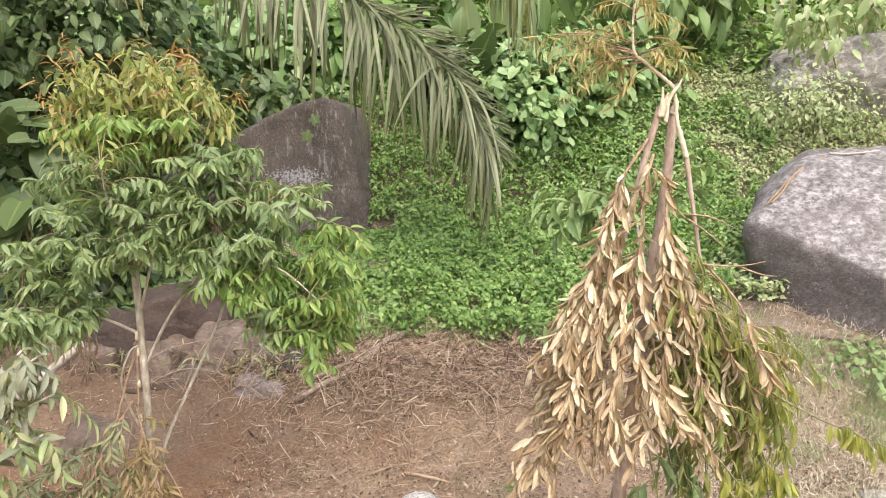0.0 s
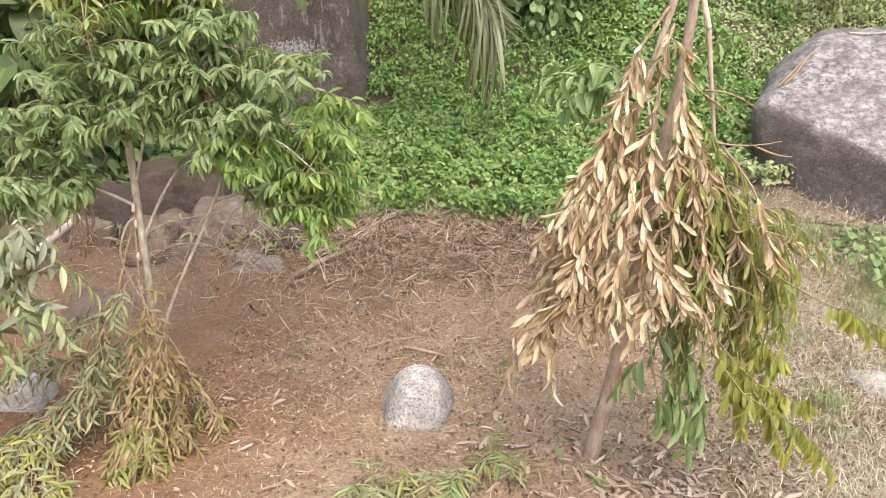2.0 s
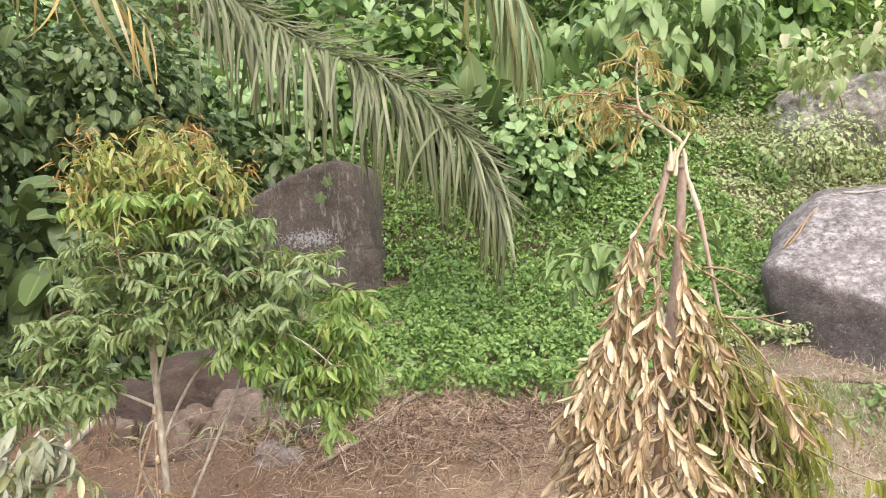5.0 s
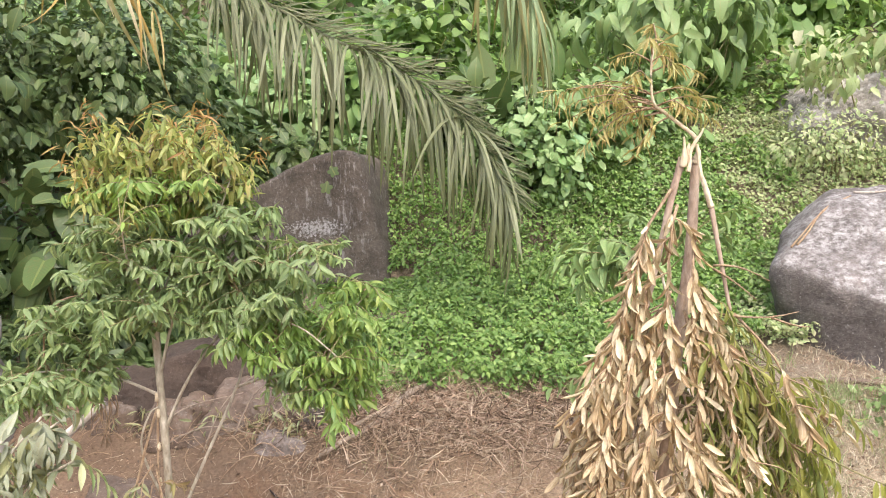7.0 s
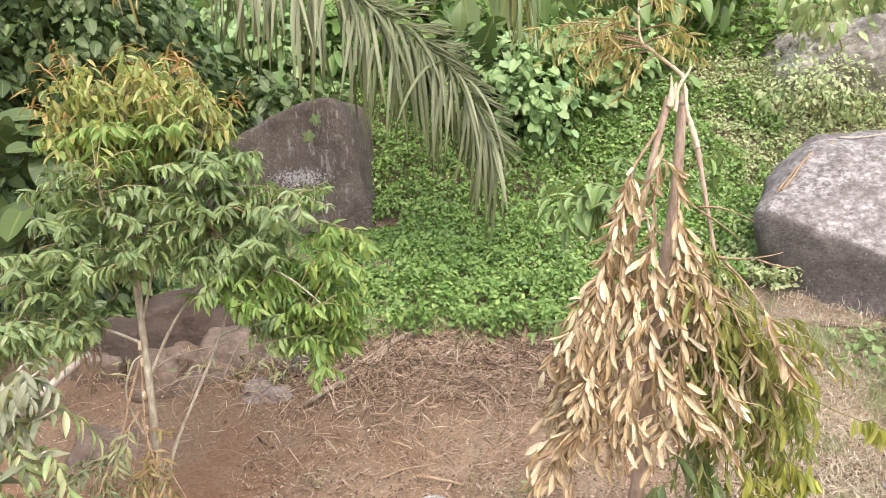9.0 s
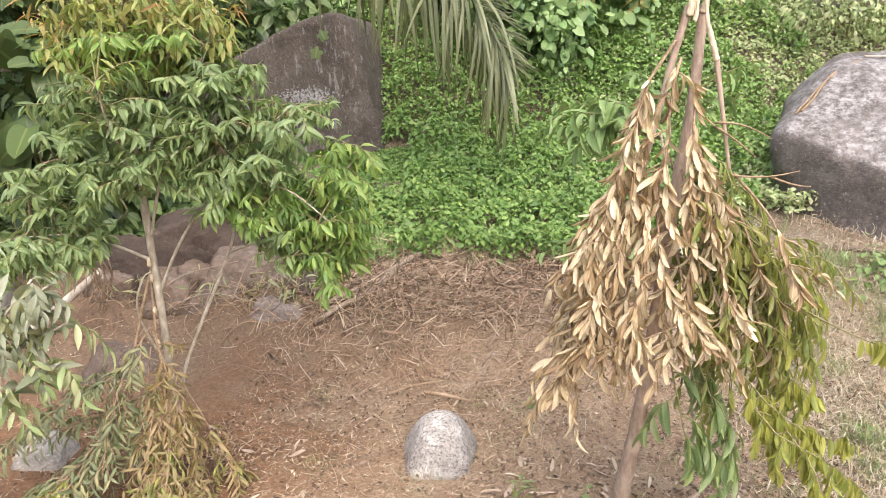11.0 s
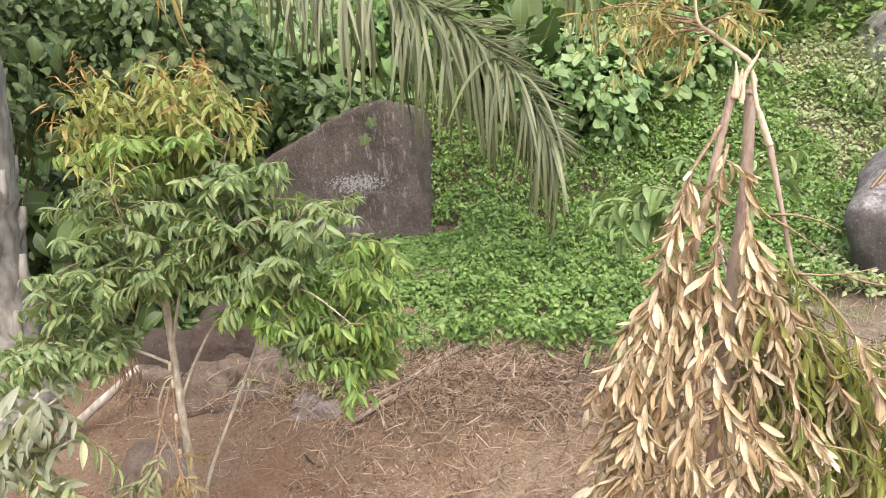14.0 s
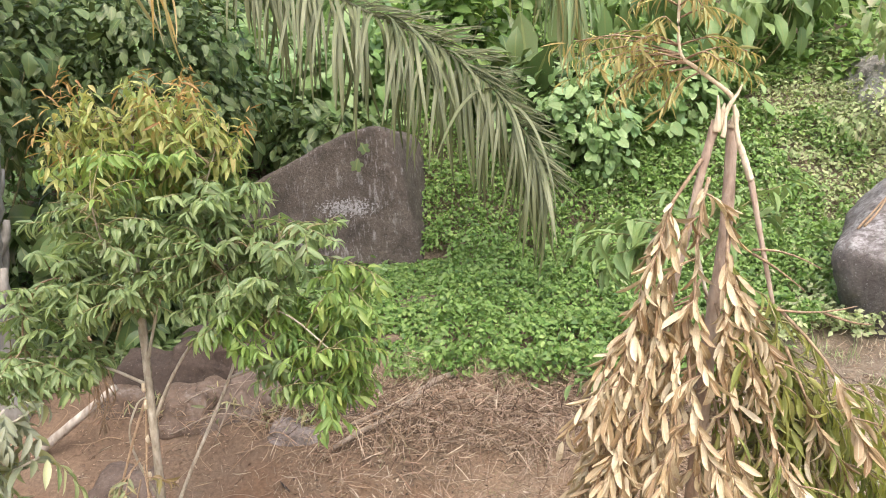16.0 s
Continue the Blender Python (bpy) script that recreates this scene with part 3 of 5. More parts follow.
boulder("stone", (-1.42, 4.47, 0.38), [((0.25, -1, 0.6), 0.13), ((1, -0.1, 0.7), 0.24), ((-1, -0.3, 0.8), 0.24), ((0.15, -0.2, 1), 0.15), ((0, 1, 0.2), 0.2), ((0, 0, -1), 0.25)], ROCK_BROWN, "grey-brown rock slab in the foot of the bank", 32, 14, 0.09, 5)
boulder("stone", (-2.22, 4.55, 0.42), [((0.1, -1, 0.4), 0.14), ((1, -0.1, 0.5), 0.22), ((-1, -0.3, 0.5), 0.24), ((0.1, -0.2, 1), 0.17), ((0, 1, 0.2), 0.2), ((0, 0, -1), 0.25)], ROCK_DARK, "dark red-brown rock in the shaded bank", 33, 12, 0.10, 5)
for k in range(18):
    sx = random.uniform(0.05, 0.15)
    cx, cy = -2.3 + 1.35 * (k / 17) + random.uniform(-0.06, 0.06), random.uniform(4.15, 4.75)
    boulder("stone", (cx, cy, float(ground_height(cx, cy)) + 0.03), [((0.1, -1, random.uniform(0.1, 0.7)), sx * 0.75), ((1, random.uniform(-0.4, 0.4), 0.3), sx), ((-1, 0, random.uniform(-0.1, 0.6)), sx), ((random.uniform(-0.4, 0.4), 0, 1), sx * 0.7), ((0, 1, 0.2), sx), ((0, 0, -1), sx)], (ROCK_RED, ROCK_RED, ROCK)[k % 3], ("earth-stained brown stone in the low bank", "earth-stained brown stone in the low bank", "dark grey stone in the low bank")[k % 3], 20 + k, 8, 0.16, 4)
boulder("stone", (2.26, 3.21, -0.01), [((0, -1, 0.2), 0.12), ((1, 0, 0.2), 0.16), ((-1, 0, 0.2), 0.15), ((0.05, 0, 1), 0.05), ((0, 1, 0.2), 0.12), ((0, 0, -1), 0.1)], ROCK_HIGH, "flat pale stone lying in dry grass", 10, 9, 0.05, 4)

# ---- plants ----


def along(path, s):
    """Place and direction at shares s of a sampled path."""
    k = np.clip(np.asarray(s) * (len(path) - 1), 0, len(path) - 1.001)
    i = k.astype(int)
    d = path[i + 1] - path[i]
    return path[i] + d * (k - i)[:, None], unit(d)


def spray_leaves(path, count, first, length, hang, spread, jitter=0.25, onward=0.55):
    """Leaves left and right of a twig: places, ways, ups, sizes."""
    s = np.linspace(first, 1.0, count)
    at, d = along(path, s)
    side = unit(np.cross(d, [0, 0, 1.0]) + 1e-3)
    sign = np.where(np.arange(count) % 2 == 0, 1.0, -1.0)[:, None]
    ways = unit(d * onward + side * sign * spread + np.array([0, 0, -hang]) + np.random.normal(0, jitter, (count, 3)))
    ups = unit(np.array([0, 0, 1.0]) + d * 0.4 - side * sign * 0.2 + np.random.normal(0, jitter, (count, 3)))
    sizes = length * np.random.uniform(0.7, 1.2, count) * (1 - 0.25 * (np.linspace(0, 1, count) > 0.9))
    return at, ways, ups, sizes


def gather(items):
    return [np.concatenate(list(c)) for c in zip(*items)]


def build_sapling():
    base = (-1.36, 3.02, 0.0)
    tree = thing("sapling", base, "young broad-crowned sapling with drooping green leaves, yellowing at its top", "tree")
    trunk = [(-1.36, 3.02, -0.06), (-1.335, 2.96, 0.4), (-1.306, 2.9, 0.8), (-1.309, 2.9, 1.01), (-1.312, 2.9, 1.32), (-1.311, 2.9, 1.51), (-1.29, 2.9, 1.8), (-1.27, 2.9, 2.08)]
    pile = Pile()
    pile.add(*tube(trunk, 0.0175, 0.005, 10, 60, 0.07, lambda s: 1 + 0.3 * np.sin(np.pi * np.clip(s, 0, 1)) ** 2 * (s < 0.5) + 0.55 * np.sin(np.pi * np.clip(s, 0, 1)) ** 2 * (s >= 0.5)))
    part_of("trunk", pile.mesh("trunk", BARK), tree, "grey-brown trunk with pale scars")
    for x, y, z in ((-1.318, 2.88, 1.002), (-1.332, 2.895, 0.78), (-1.318, 2.885, 0.93), (-1.34, 2.90, 0.62)):
        pile = Pile()
        pile.add(*tube([(x, y - 0.004, z - 0.016), (x + 0.003, y - 0.012, z), (x, y - 0.004, z + 0.016)], 0.010, 0.006, 6, 8, 0.15))
        part_of("scar", pile.mesh("scar", BARE_WOOD), tree, "pale scar of a lopped twig")
    limbs = [
        ([(-1.307, 2.9, 0.84), (-1.2, 2.9, 1.05), (-1.08, 2.92, 1.22), (-0.85, 2.95, 1.48), (-0.7, 2.9, 1.6)], 0.012),
        ([(-1.31, 3.0, 0.30), (-1.27, 3.0, 0.48), (-1.02, 3.0, 0.99), (-0.9, 3.0, 1.29), (-0.62, 2.95, 1.5)], 0.014),
        ([(-1.01, 3.0, 1.0), (-0.8, 2.92, 1.1), (-0.58, 2.88, 1.26), (-0.38, 2.85, 1.45)], 0.009),
        ([(-1.309, 2.9, 1.0), (-1.45, 2.85, 1.09), (-1.62, 2.8, 1.15), (-1.88, 2.8, 1.13)], 0.010),
        ([(-1.31, 2.9, 1.08), (-1.2, 2.88, 1.4), (-1.02, 2.86, 1.72), (-0.92, 2.85, 1.95)], 0.010),
        ([(-1.31, 2.9, 1.25), (-1.42, 2.92, 1.6), (-1.5, 2.92, 1.95)], 0.010),
        ([(-1.31, 2.9, 1.35), (-1.28, 2.65, 1.6), (-1.25, 2.55, 1.75)], 0.008),
        ([(-1.31, 2.9, 1.35), (-1.28, 3.15, 1.6), (-1.2, 3.3, 1.8)], 0.008),
        ([(-1.0, 2.93, 1.33), (-0.85, 2.8, 1.36), (-0.65, 2.7, 1.33), (-0.5, 2.7, 1.2)], 0.007),
        ([(-1.33, 2.95, 0.45), (-1.41, 2.9, 0.75), (-1.36, 2.88, 0.92), (-1.31, 2.9, 0.96)], 0.009),
    ]
    ways = [curve_through(trunk, 40)[18:]]
    for pts, r in limbs:
        pile = Pile()
        pile.add(*tube(pts, 0.72 * r, 0.0025, 7, 18, 0.06))
        part_of("branch", pile.mesh("branch", BARK), tree)
        ways.append(curve_through(pts, 16)[4:])
    nodes = np.concatenate(ways)
    clusters = [
        ((-1.24, 2.9, 2.02), (0.26, 0.22, 0.13), 22, YELLOW), ((-1.43, 2.88, 1.92), (0.13, 0.2, 0.14), 10, YELLOW), ((-1.0, 2.9, 1.93), (0.19, 0.2, 0.14), 12, YELLOW), ((-1.22, 2.8, 1.85), (0.30, 0.24, 0.10), 8, YELLOW), ((-1.2, 2.8, 1.87), (0.34, 0.26, 0.10), 13, FRESH),
        ((-1.16, 2.85, 1.74), (0.36, 0.32, 0.15), 27, GREEN), ((-1.15, 2.82, 1.54), (0.36, 0.32, 0.15), 26, GREEN), ((-1.47, 2.82, 1.62), (0.14, 0.22, 0.15), 11, GREEN), ((-1.2, 2.78, 1.42), (0.34, 0.24, 0.11), 11, GREEN),
        ((-1.68, 2.78, 1.12), (0.27, 0.20, 0.11), 26, GREEN), ((-1.62, 2.8, 1.36), (0.22, 0.2, 0.12), 14, GREEN), ((-1.86, 2.8, 1.02), (0.15, 0.15, 0.10), 10, GREEN), ((-0.92, 2.85, 1.74), (0.16, 0.2, 0.12), 12, GREEN), ((-1.46, 2.8, 1.36), (0.16, 0.2, 0.10), 7, GREEN), ((-0.86, 2.85, 1.47), (0.28, 0.28, 0.17), 23, GREEN), ((-0.70, 2.85, 1.58), (0.24, 0.25, 0.10), 15, GREEN),
        ((-0.56, 2.85, 1.18), (0.18, 0.22, 0.21), 30, FRESH), ((-0.45, 2.84, 1.42), (0.14, 0.18, 0.09), 13, FRESH), ((-0.80, 2.8, 1.28), (0.17, 0.2, 0.11), 11, FRESH), ((-0.54, 2.85, 1.00), (0.12, 0.15, 0.12), 11, FRESH), ((-0.72, 2.85, 1.10), (0.14, 0.15, 0.10), 8, GREEN), ((-0.96, 2.82, 1.58), (0.16, 0.2, 0.15), 14, GREEN), ((-0.98, 2.80, 1.30), (0.18, 0.18, 0.10), 8, GREEN),
    ]
    found, tips = {}, []
    for centre, radii, count, mat in clusters:
        for _ in range(max(2, count // 5)):
            w = unit(np.random.normal(0, 1, 3)) * np.random.uniform(0.3, 0.75)
            end = np.array(centre) + w * radii
            gap = np.linalg.norm(nodes - end, axis=1) + 0.6 * np.clip(nodes[:, 2] - end[2] + 0.06, 0, 9)
            start = nodes[np.argmin(gap)]
            arm = curve_through([start, start * 0.5 + end * 0.5 + np.array([0, 0, 0.03]) + np.random.normal(0, 0.015, 3), end], 9)
            pile = Pile()
            pile.add(*tube(arm[::2], 0.0045, 0.0024, 5, 8))
            part_of("branch", pile.mesh("branch", TWIG), tree)
            nodes = np.vstack([nodes, arm[3:]])
    for centre, radii, count, mat in clusters:
        count = int(count * 2.35)
        for _ in range(count):
            w = unit(np.random.normal(0, 1, 3)) * np.random.uniform(0.3, 1.0) ** 0.5
            end = np.array(centre) + w * radii
            gap = np.linalg.norm(nodes - end, axis=1) + 0.5 * np.clip(nodes[:, 2] - end[2] + 0.05, 0, 9)
            start = nodes[np.argmin(gap)]
            if np.linalg.norm(end - start) < 0.14:
                start = start + (start - end) * 0.3
            middle = (start + end) / 2 + np.array([0, 0, 0.12 * np.linalg.norm(end - start)])
            out = unit((end - start) * [1, 1, 0.3])
            tip = end + out * 0.06 + np.array([0, 0, -0.01])
            if mat is YELLOW:
                tip = end + out * 0.03 + np.array([0, 0, 0.07])
            path = curve_through([start, middle, end, tip], 14)
            pile = Pile()
            pile.add(*tube(path[::3], 0.0035, 0.0015, 4, 6))
            part_of("twig", pile.mesh("twig", GREEN_TWIG), tree)
            long = np.linalg.norm(end - start) + 0.08
            n = int(np.clip(long / 0.016, 10, 18))
            hang = {YELLOW: 0.9, GREEN: 0.55, FRESH: 0.75}[mat]
            found.setdefault(mat, []).append(spray_leaves(path, n, max(0.2, 1 - 0.36 / long), {YELLOW: 0.070, GREEN: 0.068, FRESH: 0.072}[mat], hang, 0.7, 0.38, 0.6))
            if mat is YELLOW and len(tips) < 45 and np.random.rand() < 0.4:
                shoot = curve_through([tip, tip + out * 0.02 + np.array([0, 0, 0.04]), tip + out * 0.05 + np.array([0, 0, 0.06])], 6)
                tips.append(spray_leaves(shoot, 6, 0.0, 0.07, 0.5, 0.6, 0.35, 0.5))
    for mat, single in ((GREEN, 160), (YELLOW, 70), (FRESH, 70)):
        add_leaves(tree, "leaf", *gather(found[mat]), LANCE, mat, single)
    add_leaves(tree, "young_leaf", *gather(tips), FINE, RED_TIP, 120, "thin orange-red young leaf")


def build_cut_bundle():
    """Lopped branches that hang head down from the sapling's trunk and splay over the soil, their leaves drying."""
    heap = thing("cut_branches", (-1.35, 2.6, 0.0), "lopped branches hanging from the sapling's foot, leaves dull green and browned", "branches")
    found = {DULL: [], OLIVE: [], BROWNED: [], LIME: []}

    def limb(path, r, mat=TWIG):
        pile = Pile()
        pile.add(*tube(path[::3], r, 0.0018, 5, 9, 0.05))
        part_of("branch", pile.mesh("branch", mat), heap)

    stems = [
        ([(-1.335, 2.93, 0.96), (-1.40, 2.84, 0.70), (-1.43, 2.72, 0.46), (-1.58, 2.6, 0.24), (-1.80, 2.48, 0.10), (-1.97, 2.42, 0.05)], 0.0065, 17, DULL, 0.42),
        ([(-1.44, 2.70, 0.44), (-1.60, 2.75, 0.34), (-1.80, 2.8, 0.26), (-2.02, 2.82, 0.2)], 0.004, 9, DULL, 0.25),
        ([(-1.55, 2.62, 0.26), (-1.62, 2.45, 0.15), (-1.60, 2.30, 0.08), (-1.53, 2.18, 0.04)], 0.004, 12, LIME, 0.15),
        ([(-1.58, 2.6, 0.23), (-1.72, 2.45, 0.13), (-1.80, 2.3, 0.05)], 0.004, 11, LIME, 0.2),
        ([(-1.42, 2.74, 0.48), (-1.50, 2.66, 0.30), (-1.62, 2.56, 0.12)], 0.004, 8, DULL, 0.2),
        ([(-1.33, 2.92, 1.0), (-1.335, 2.88, 0.75), (-1.29, 2.78, 0.55), (-1.24, 2.66, 0.34), (-1.22, 2.5, 0.15), (-1.2, 2.38, 0.05)], 0.0055, 16, BROWNED, 0.45),
        ([(-1.30, 2.8, 0.58), (-1.32, 2.68, 0.36), (-1.31, 2.5, 0.16), (-1.28, 2.40, 0.06)], 0.004, 13, BROWNED, 0.25),
        ([(-1.31, 2.82, 0.6), (-1.20, 2.75, 0.38), (-1.13, 2.62, 0.18), (-1.09, 2.55, 0.06)], 0.004, 10, BROWNED, 0.3),
        ([(-1.30, 2.9, 0.5), (-1.17, 2.84, 0.30), (-1.06, 2.77, 0.12), (-0.99, 2.74, 0.04)], 0.0035, 5, BROWNED, 0.4),
        ([(-1.29, 2.72, 0.42), (-1.27, 2.6, 0.22), (-1.25, 2.44, 0.07)], 0.0035, 10, OLIVE, 0.3),
        ([(-1.36, 2.86, 0.62), (-1.37, 2.74, 0.40), (-1.38, 2.62, 0.22)], 0.0035, 8, DULL, 0.3),
        ([(-1.34, 2.84, 0.72), (-1.42, 2.74, 0.58), (-1.46, 2.62, 0.40), (-1.46, 2.48, 0.22)], 0.004, 9, DULL, 0.1),
        ([(-1.33, 2.84, 0.70), (-1.26, 2.74, 0.60), (-1.18, 2.66, 0.42), (-1.10, 2.60, 0.20)], 0.004, 5, BROWNED, 0.15),
        ([(-1.36, 2.82, 0.60), (-1.55, 2.74, 0.50), (-1.75, 2.66, 0.40), (-1.95, 2.58, 0.28)], 0.004, 12, DULL, 0.15),
    ]
    for pts, r, sides, mat, first in stems:
        path = curve_through(pts, 28)
        limb(path, r)
        for k in range(2 * sides):
            i = int(27 * (first + (0.98 - first) * (k + np.random.uniform(0.2, 0.8)) / (2 * sides)))
            d = unit(path[min(i + 2, 27)] - path[i - 2])
            across = np.array([d[1], -d[0], 0.0]) * (1 if k % 2 else -1)
            end = path[i] + (d * 0.6 + across * np.random.uniform(0.3, 1.0)) * np.random.uniform(0.08, 0.20) + np.array([0, 0, np.random.uniform(-0.05, 0.02)])
            end[2] = max(end[2], 0.025)
            side = curve_through([path[i], (path[i] + end) / 2 + [0, 0, 0.015], end], 9)
            limb(side, 0.0026)
            leafy = mat
            if mat is BROWNED and side[-1, 2] < 0.16 and np.random.rand() < 0.35:
                leafy = OLIVE
            if mat is LIME and np.random.rand() < 0.55:
                leafy = DULL
            found[leafy].append(spray_leaves(side, np.random.randint(7, 11), 0.1, 0.074, 0.25, 0.7, 0.42, 0.8))
    for mat in found:
        at, ways, ups, sizes = gather(found[mat])
        ways[:, 2] = np.maximum(ways[:, 2], -(at[:, 2] - 0.01) / 0.07)
        add_leaves(heap, "leaf", at, ways, ups, sizes, NARROW, mat, 90)


def build_broken_sapling():
    base = (0.66, 2.56, 0.0)
    tree = thing("broken_sapling", base, "snapped sapling, its hanging crown of tan dead leaves still attached", "tree")

    def stem(name, pts, r0, r1, mat, label="", n=24):
        pile = Pile()
        pile.add(*tube(pts, r0, r1, 12, 2 * n, 0.07))
        return part_of(name, pile.mesh(name, mat), tree, label)

    def twig(path, r, mat):
        pile = Pile()
        pile.add(*tube(path, r, 0.0014, 4, 6))
        part_of("twig", pile.mesh("twig", mat), tree)

    stem("trunk", [(0.63, 2.60, -0.05), (0.66, 2.53, 0.3), (0.68, 2.5, 0.53), (0.70, 2.42, 1.0), (0.706, 2.36, 1.32), (0.741, 2.35, 1.64), (0.752, 2.34, 1.95)], 0.034, 0.015, BARK_TAN, "straight pinkish-tan trunk")
    stem("split_stem", [(0.698, 2.3, 1.95), (0.666, 2.3, 1.83), (0.625, 2.3, 1.64), (0.587, 2.3, 1.47), (0.537, 2.3, 1.26)], 0.013, 0.008, BARK_TAN)
    stem("side_stem", [(0.789, 2.3, 1.8), (0.82, 2.3, 1.64), (0.858, 2.3, 1.45)], 0.0085, 0.006, BARK_TAN)
    stem("peeled_wood", [(0.742, 2.3, 1.99), (0.752, 2.29, 1.9), (0.762, 2.29, 1.87), (0.79, 2.298, 1.79)], 0.005, 0.0095, BARE_WOOD, "pale torn wood")
    for pts, r0, r1 in (([(0.696, 2.288, 1.92), (0.699, 2.285, 1.97), (0.697, 2.285, 2.015)], 0.012, 0.002), ([(0.708, 2.292, 1.93), (0.712, 2.29, 1.975), (0.716, 2.29, 1.995)], 0.010, 0.002), ([(0.705, 2.29, 1.93), (0.725, 2.285, 1.985), (0.748, 2.285, 2.02), (0.757, 2.285, 2.04)], 0.008, 0.002), ([(0.750, 2.338, 1.93), (0.757, 2.33, 1.965), (0.752, 2.33, 1.99)], 0.015, 0.002), ([(0.716, 2.28, 1.96), (0.714, 2.278, 1.93), (0.709, 2.278, 1.905)], 0.004, 0.007)):
        stem("torn_end", pts, r0, r1, BARE_WOOD, "pale torn wood", 8)
    bent = [(0.742, 2.3, 2.0), (0.724, 2.3, 2.025), (0.645, 2.3, 2.088), (0.602, 2.3, 2.133), (0.598, 2.3, 2.254), (0.612, 2.3, 2.31)]
    stem("bent_leader", bent, 0.007, 0.003, BARE_WOOD, "thin tan leader bent over at the break")
    # bronze leaves on the bent leader
    leader = curve_through(bent, 20)
    found = []
    for end, s in (((0.28, 2.33, 2.17), 11), ((0.36, 2.2, 2.10), 10), ((0.40, 2.4, 2.19), 12), ((0.78, 2.33, 2.13), 12), ((0.74, 2.25, 2.2), 14), ((0.56, 2.2, 2.30), 16), ((0.68, 2.36, 2.28), 17), ((0.46, 2.3, 2.03), 9), ((0.40, 2.38, 1.98), 8), ((0.52, 2.25, 2.2), 13), ((0.70, 2.22, 2.08), 10), ((0.60, 2.32, 2.36), 19), ((0.31, 2.28, 2.12), 11), ((0.45, 2.22, 2.14), 12), ((0.50, 2.4, 2.10), 11), ((0.55, 2.36, 2.02), 8), ((0.66, 2.25, 2.22), 15), ((0.48, 2.35, 2.26), 15), ((0.80, 2.3, 2.06), 9), ((0.42, 2.3, 2.06), 9), ((0.27, 2.3, 2.16), 12), ((0.29, 2.27, 2.06), 11), ((0.37, 2.25, 1.99), 10), ((0.53, 2.27, 1.95), 7), ((0.80, 2.27, 2.11), 10)):
        start = leader[s]
        path = curve_through([start, (start + end) / 2 + [0, 0, 0.03], end], 12)
        twig(path[::3], 0.003, TWIG)
        found.append(spray_leaves(path, 19, 0.25, 0.062, 0.5, 0.7, 0.4))
    add_leaves(tree, "bronze_leaf", *gather(found), FINE, BRONZE, 260)

    # sprays of dead leaves that hang round the stems; each with side twigs
    found = {DEAD: [], OLIVE: []}

    def hanging(path, count, length, mat, first=0.12, droop=0.55, side_way=0.24, jitter=0.2):
        """Leaves that hang from a drooping twig, their faces turned outwards from the trunk."""
        s = np.linspace(first, 1.0, count)
        at, d = along(path, s)
        out = unit((at - np.array([0.69, 2.40, 0])) * [1, 1, 0] + 1e-4)
        side = unit(np.cross(d, out) + 1e-4)
        sign = np.where(np.arange(count) % 2 == 0, 1.0, -1.0)[:, None]
        ways = unit(d * 0.9 + side * sign * side_way + out * 0.10 + np.array([0, 0, -droop]) + np.random.normal(0, jitter, (count, 3)))
        ups = unit(out * 0.7 + np.array([0, -0.1, 0.5]) + np.random.normal(0, 0.7, (count, 3)))
        found[mat].append((at, ways, ups, length * np.random.uniform(0.72, 1.15, count)))

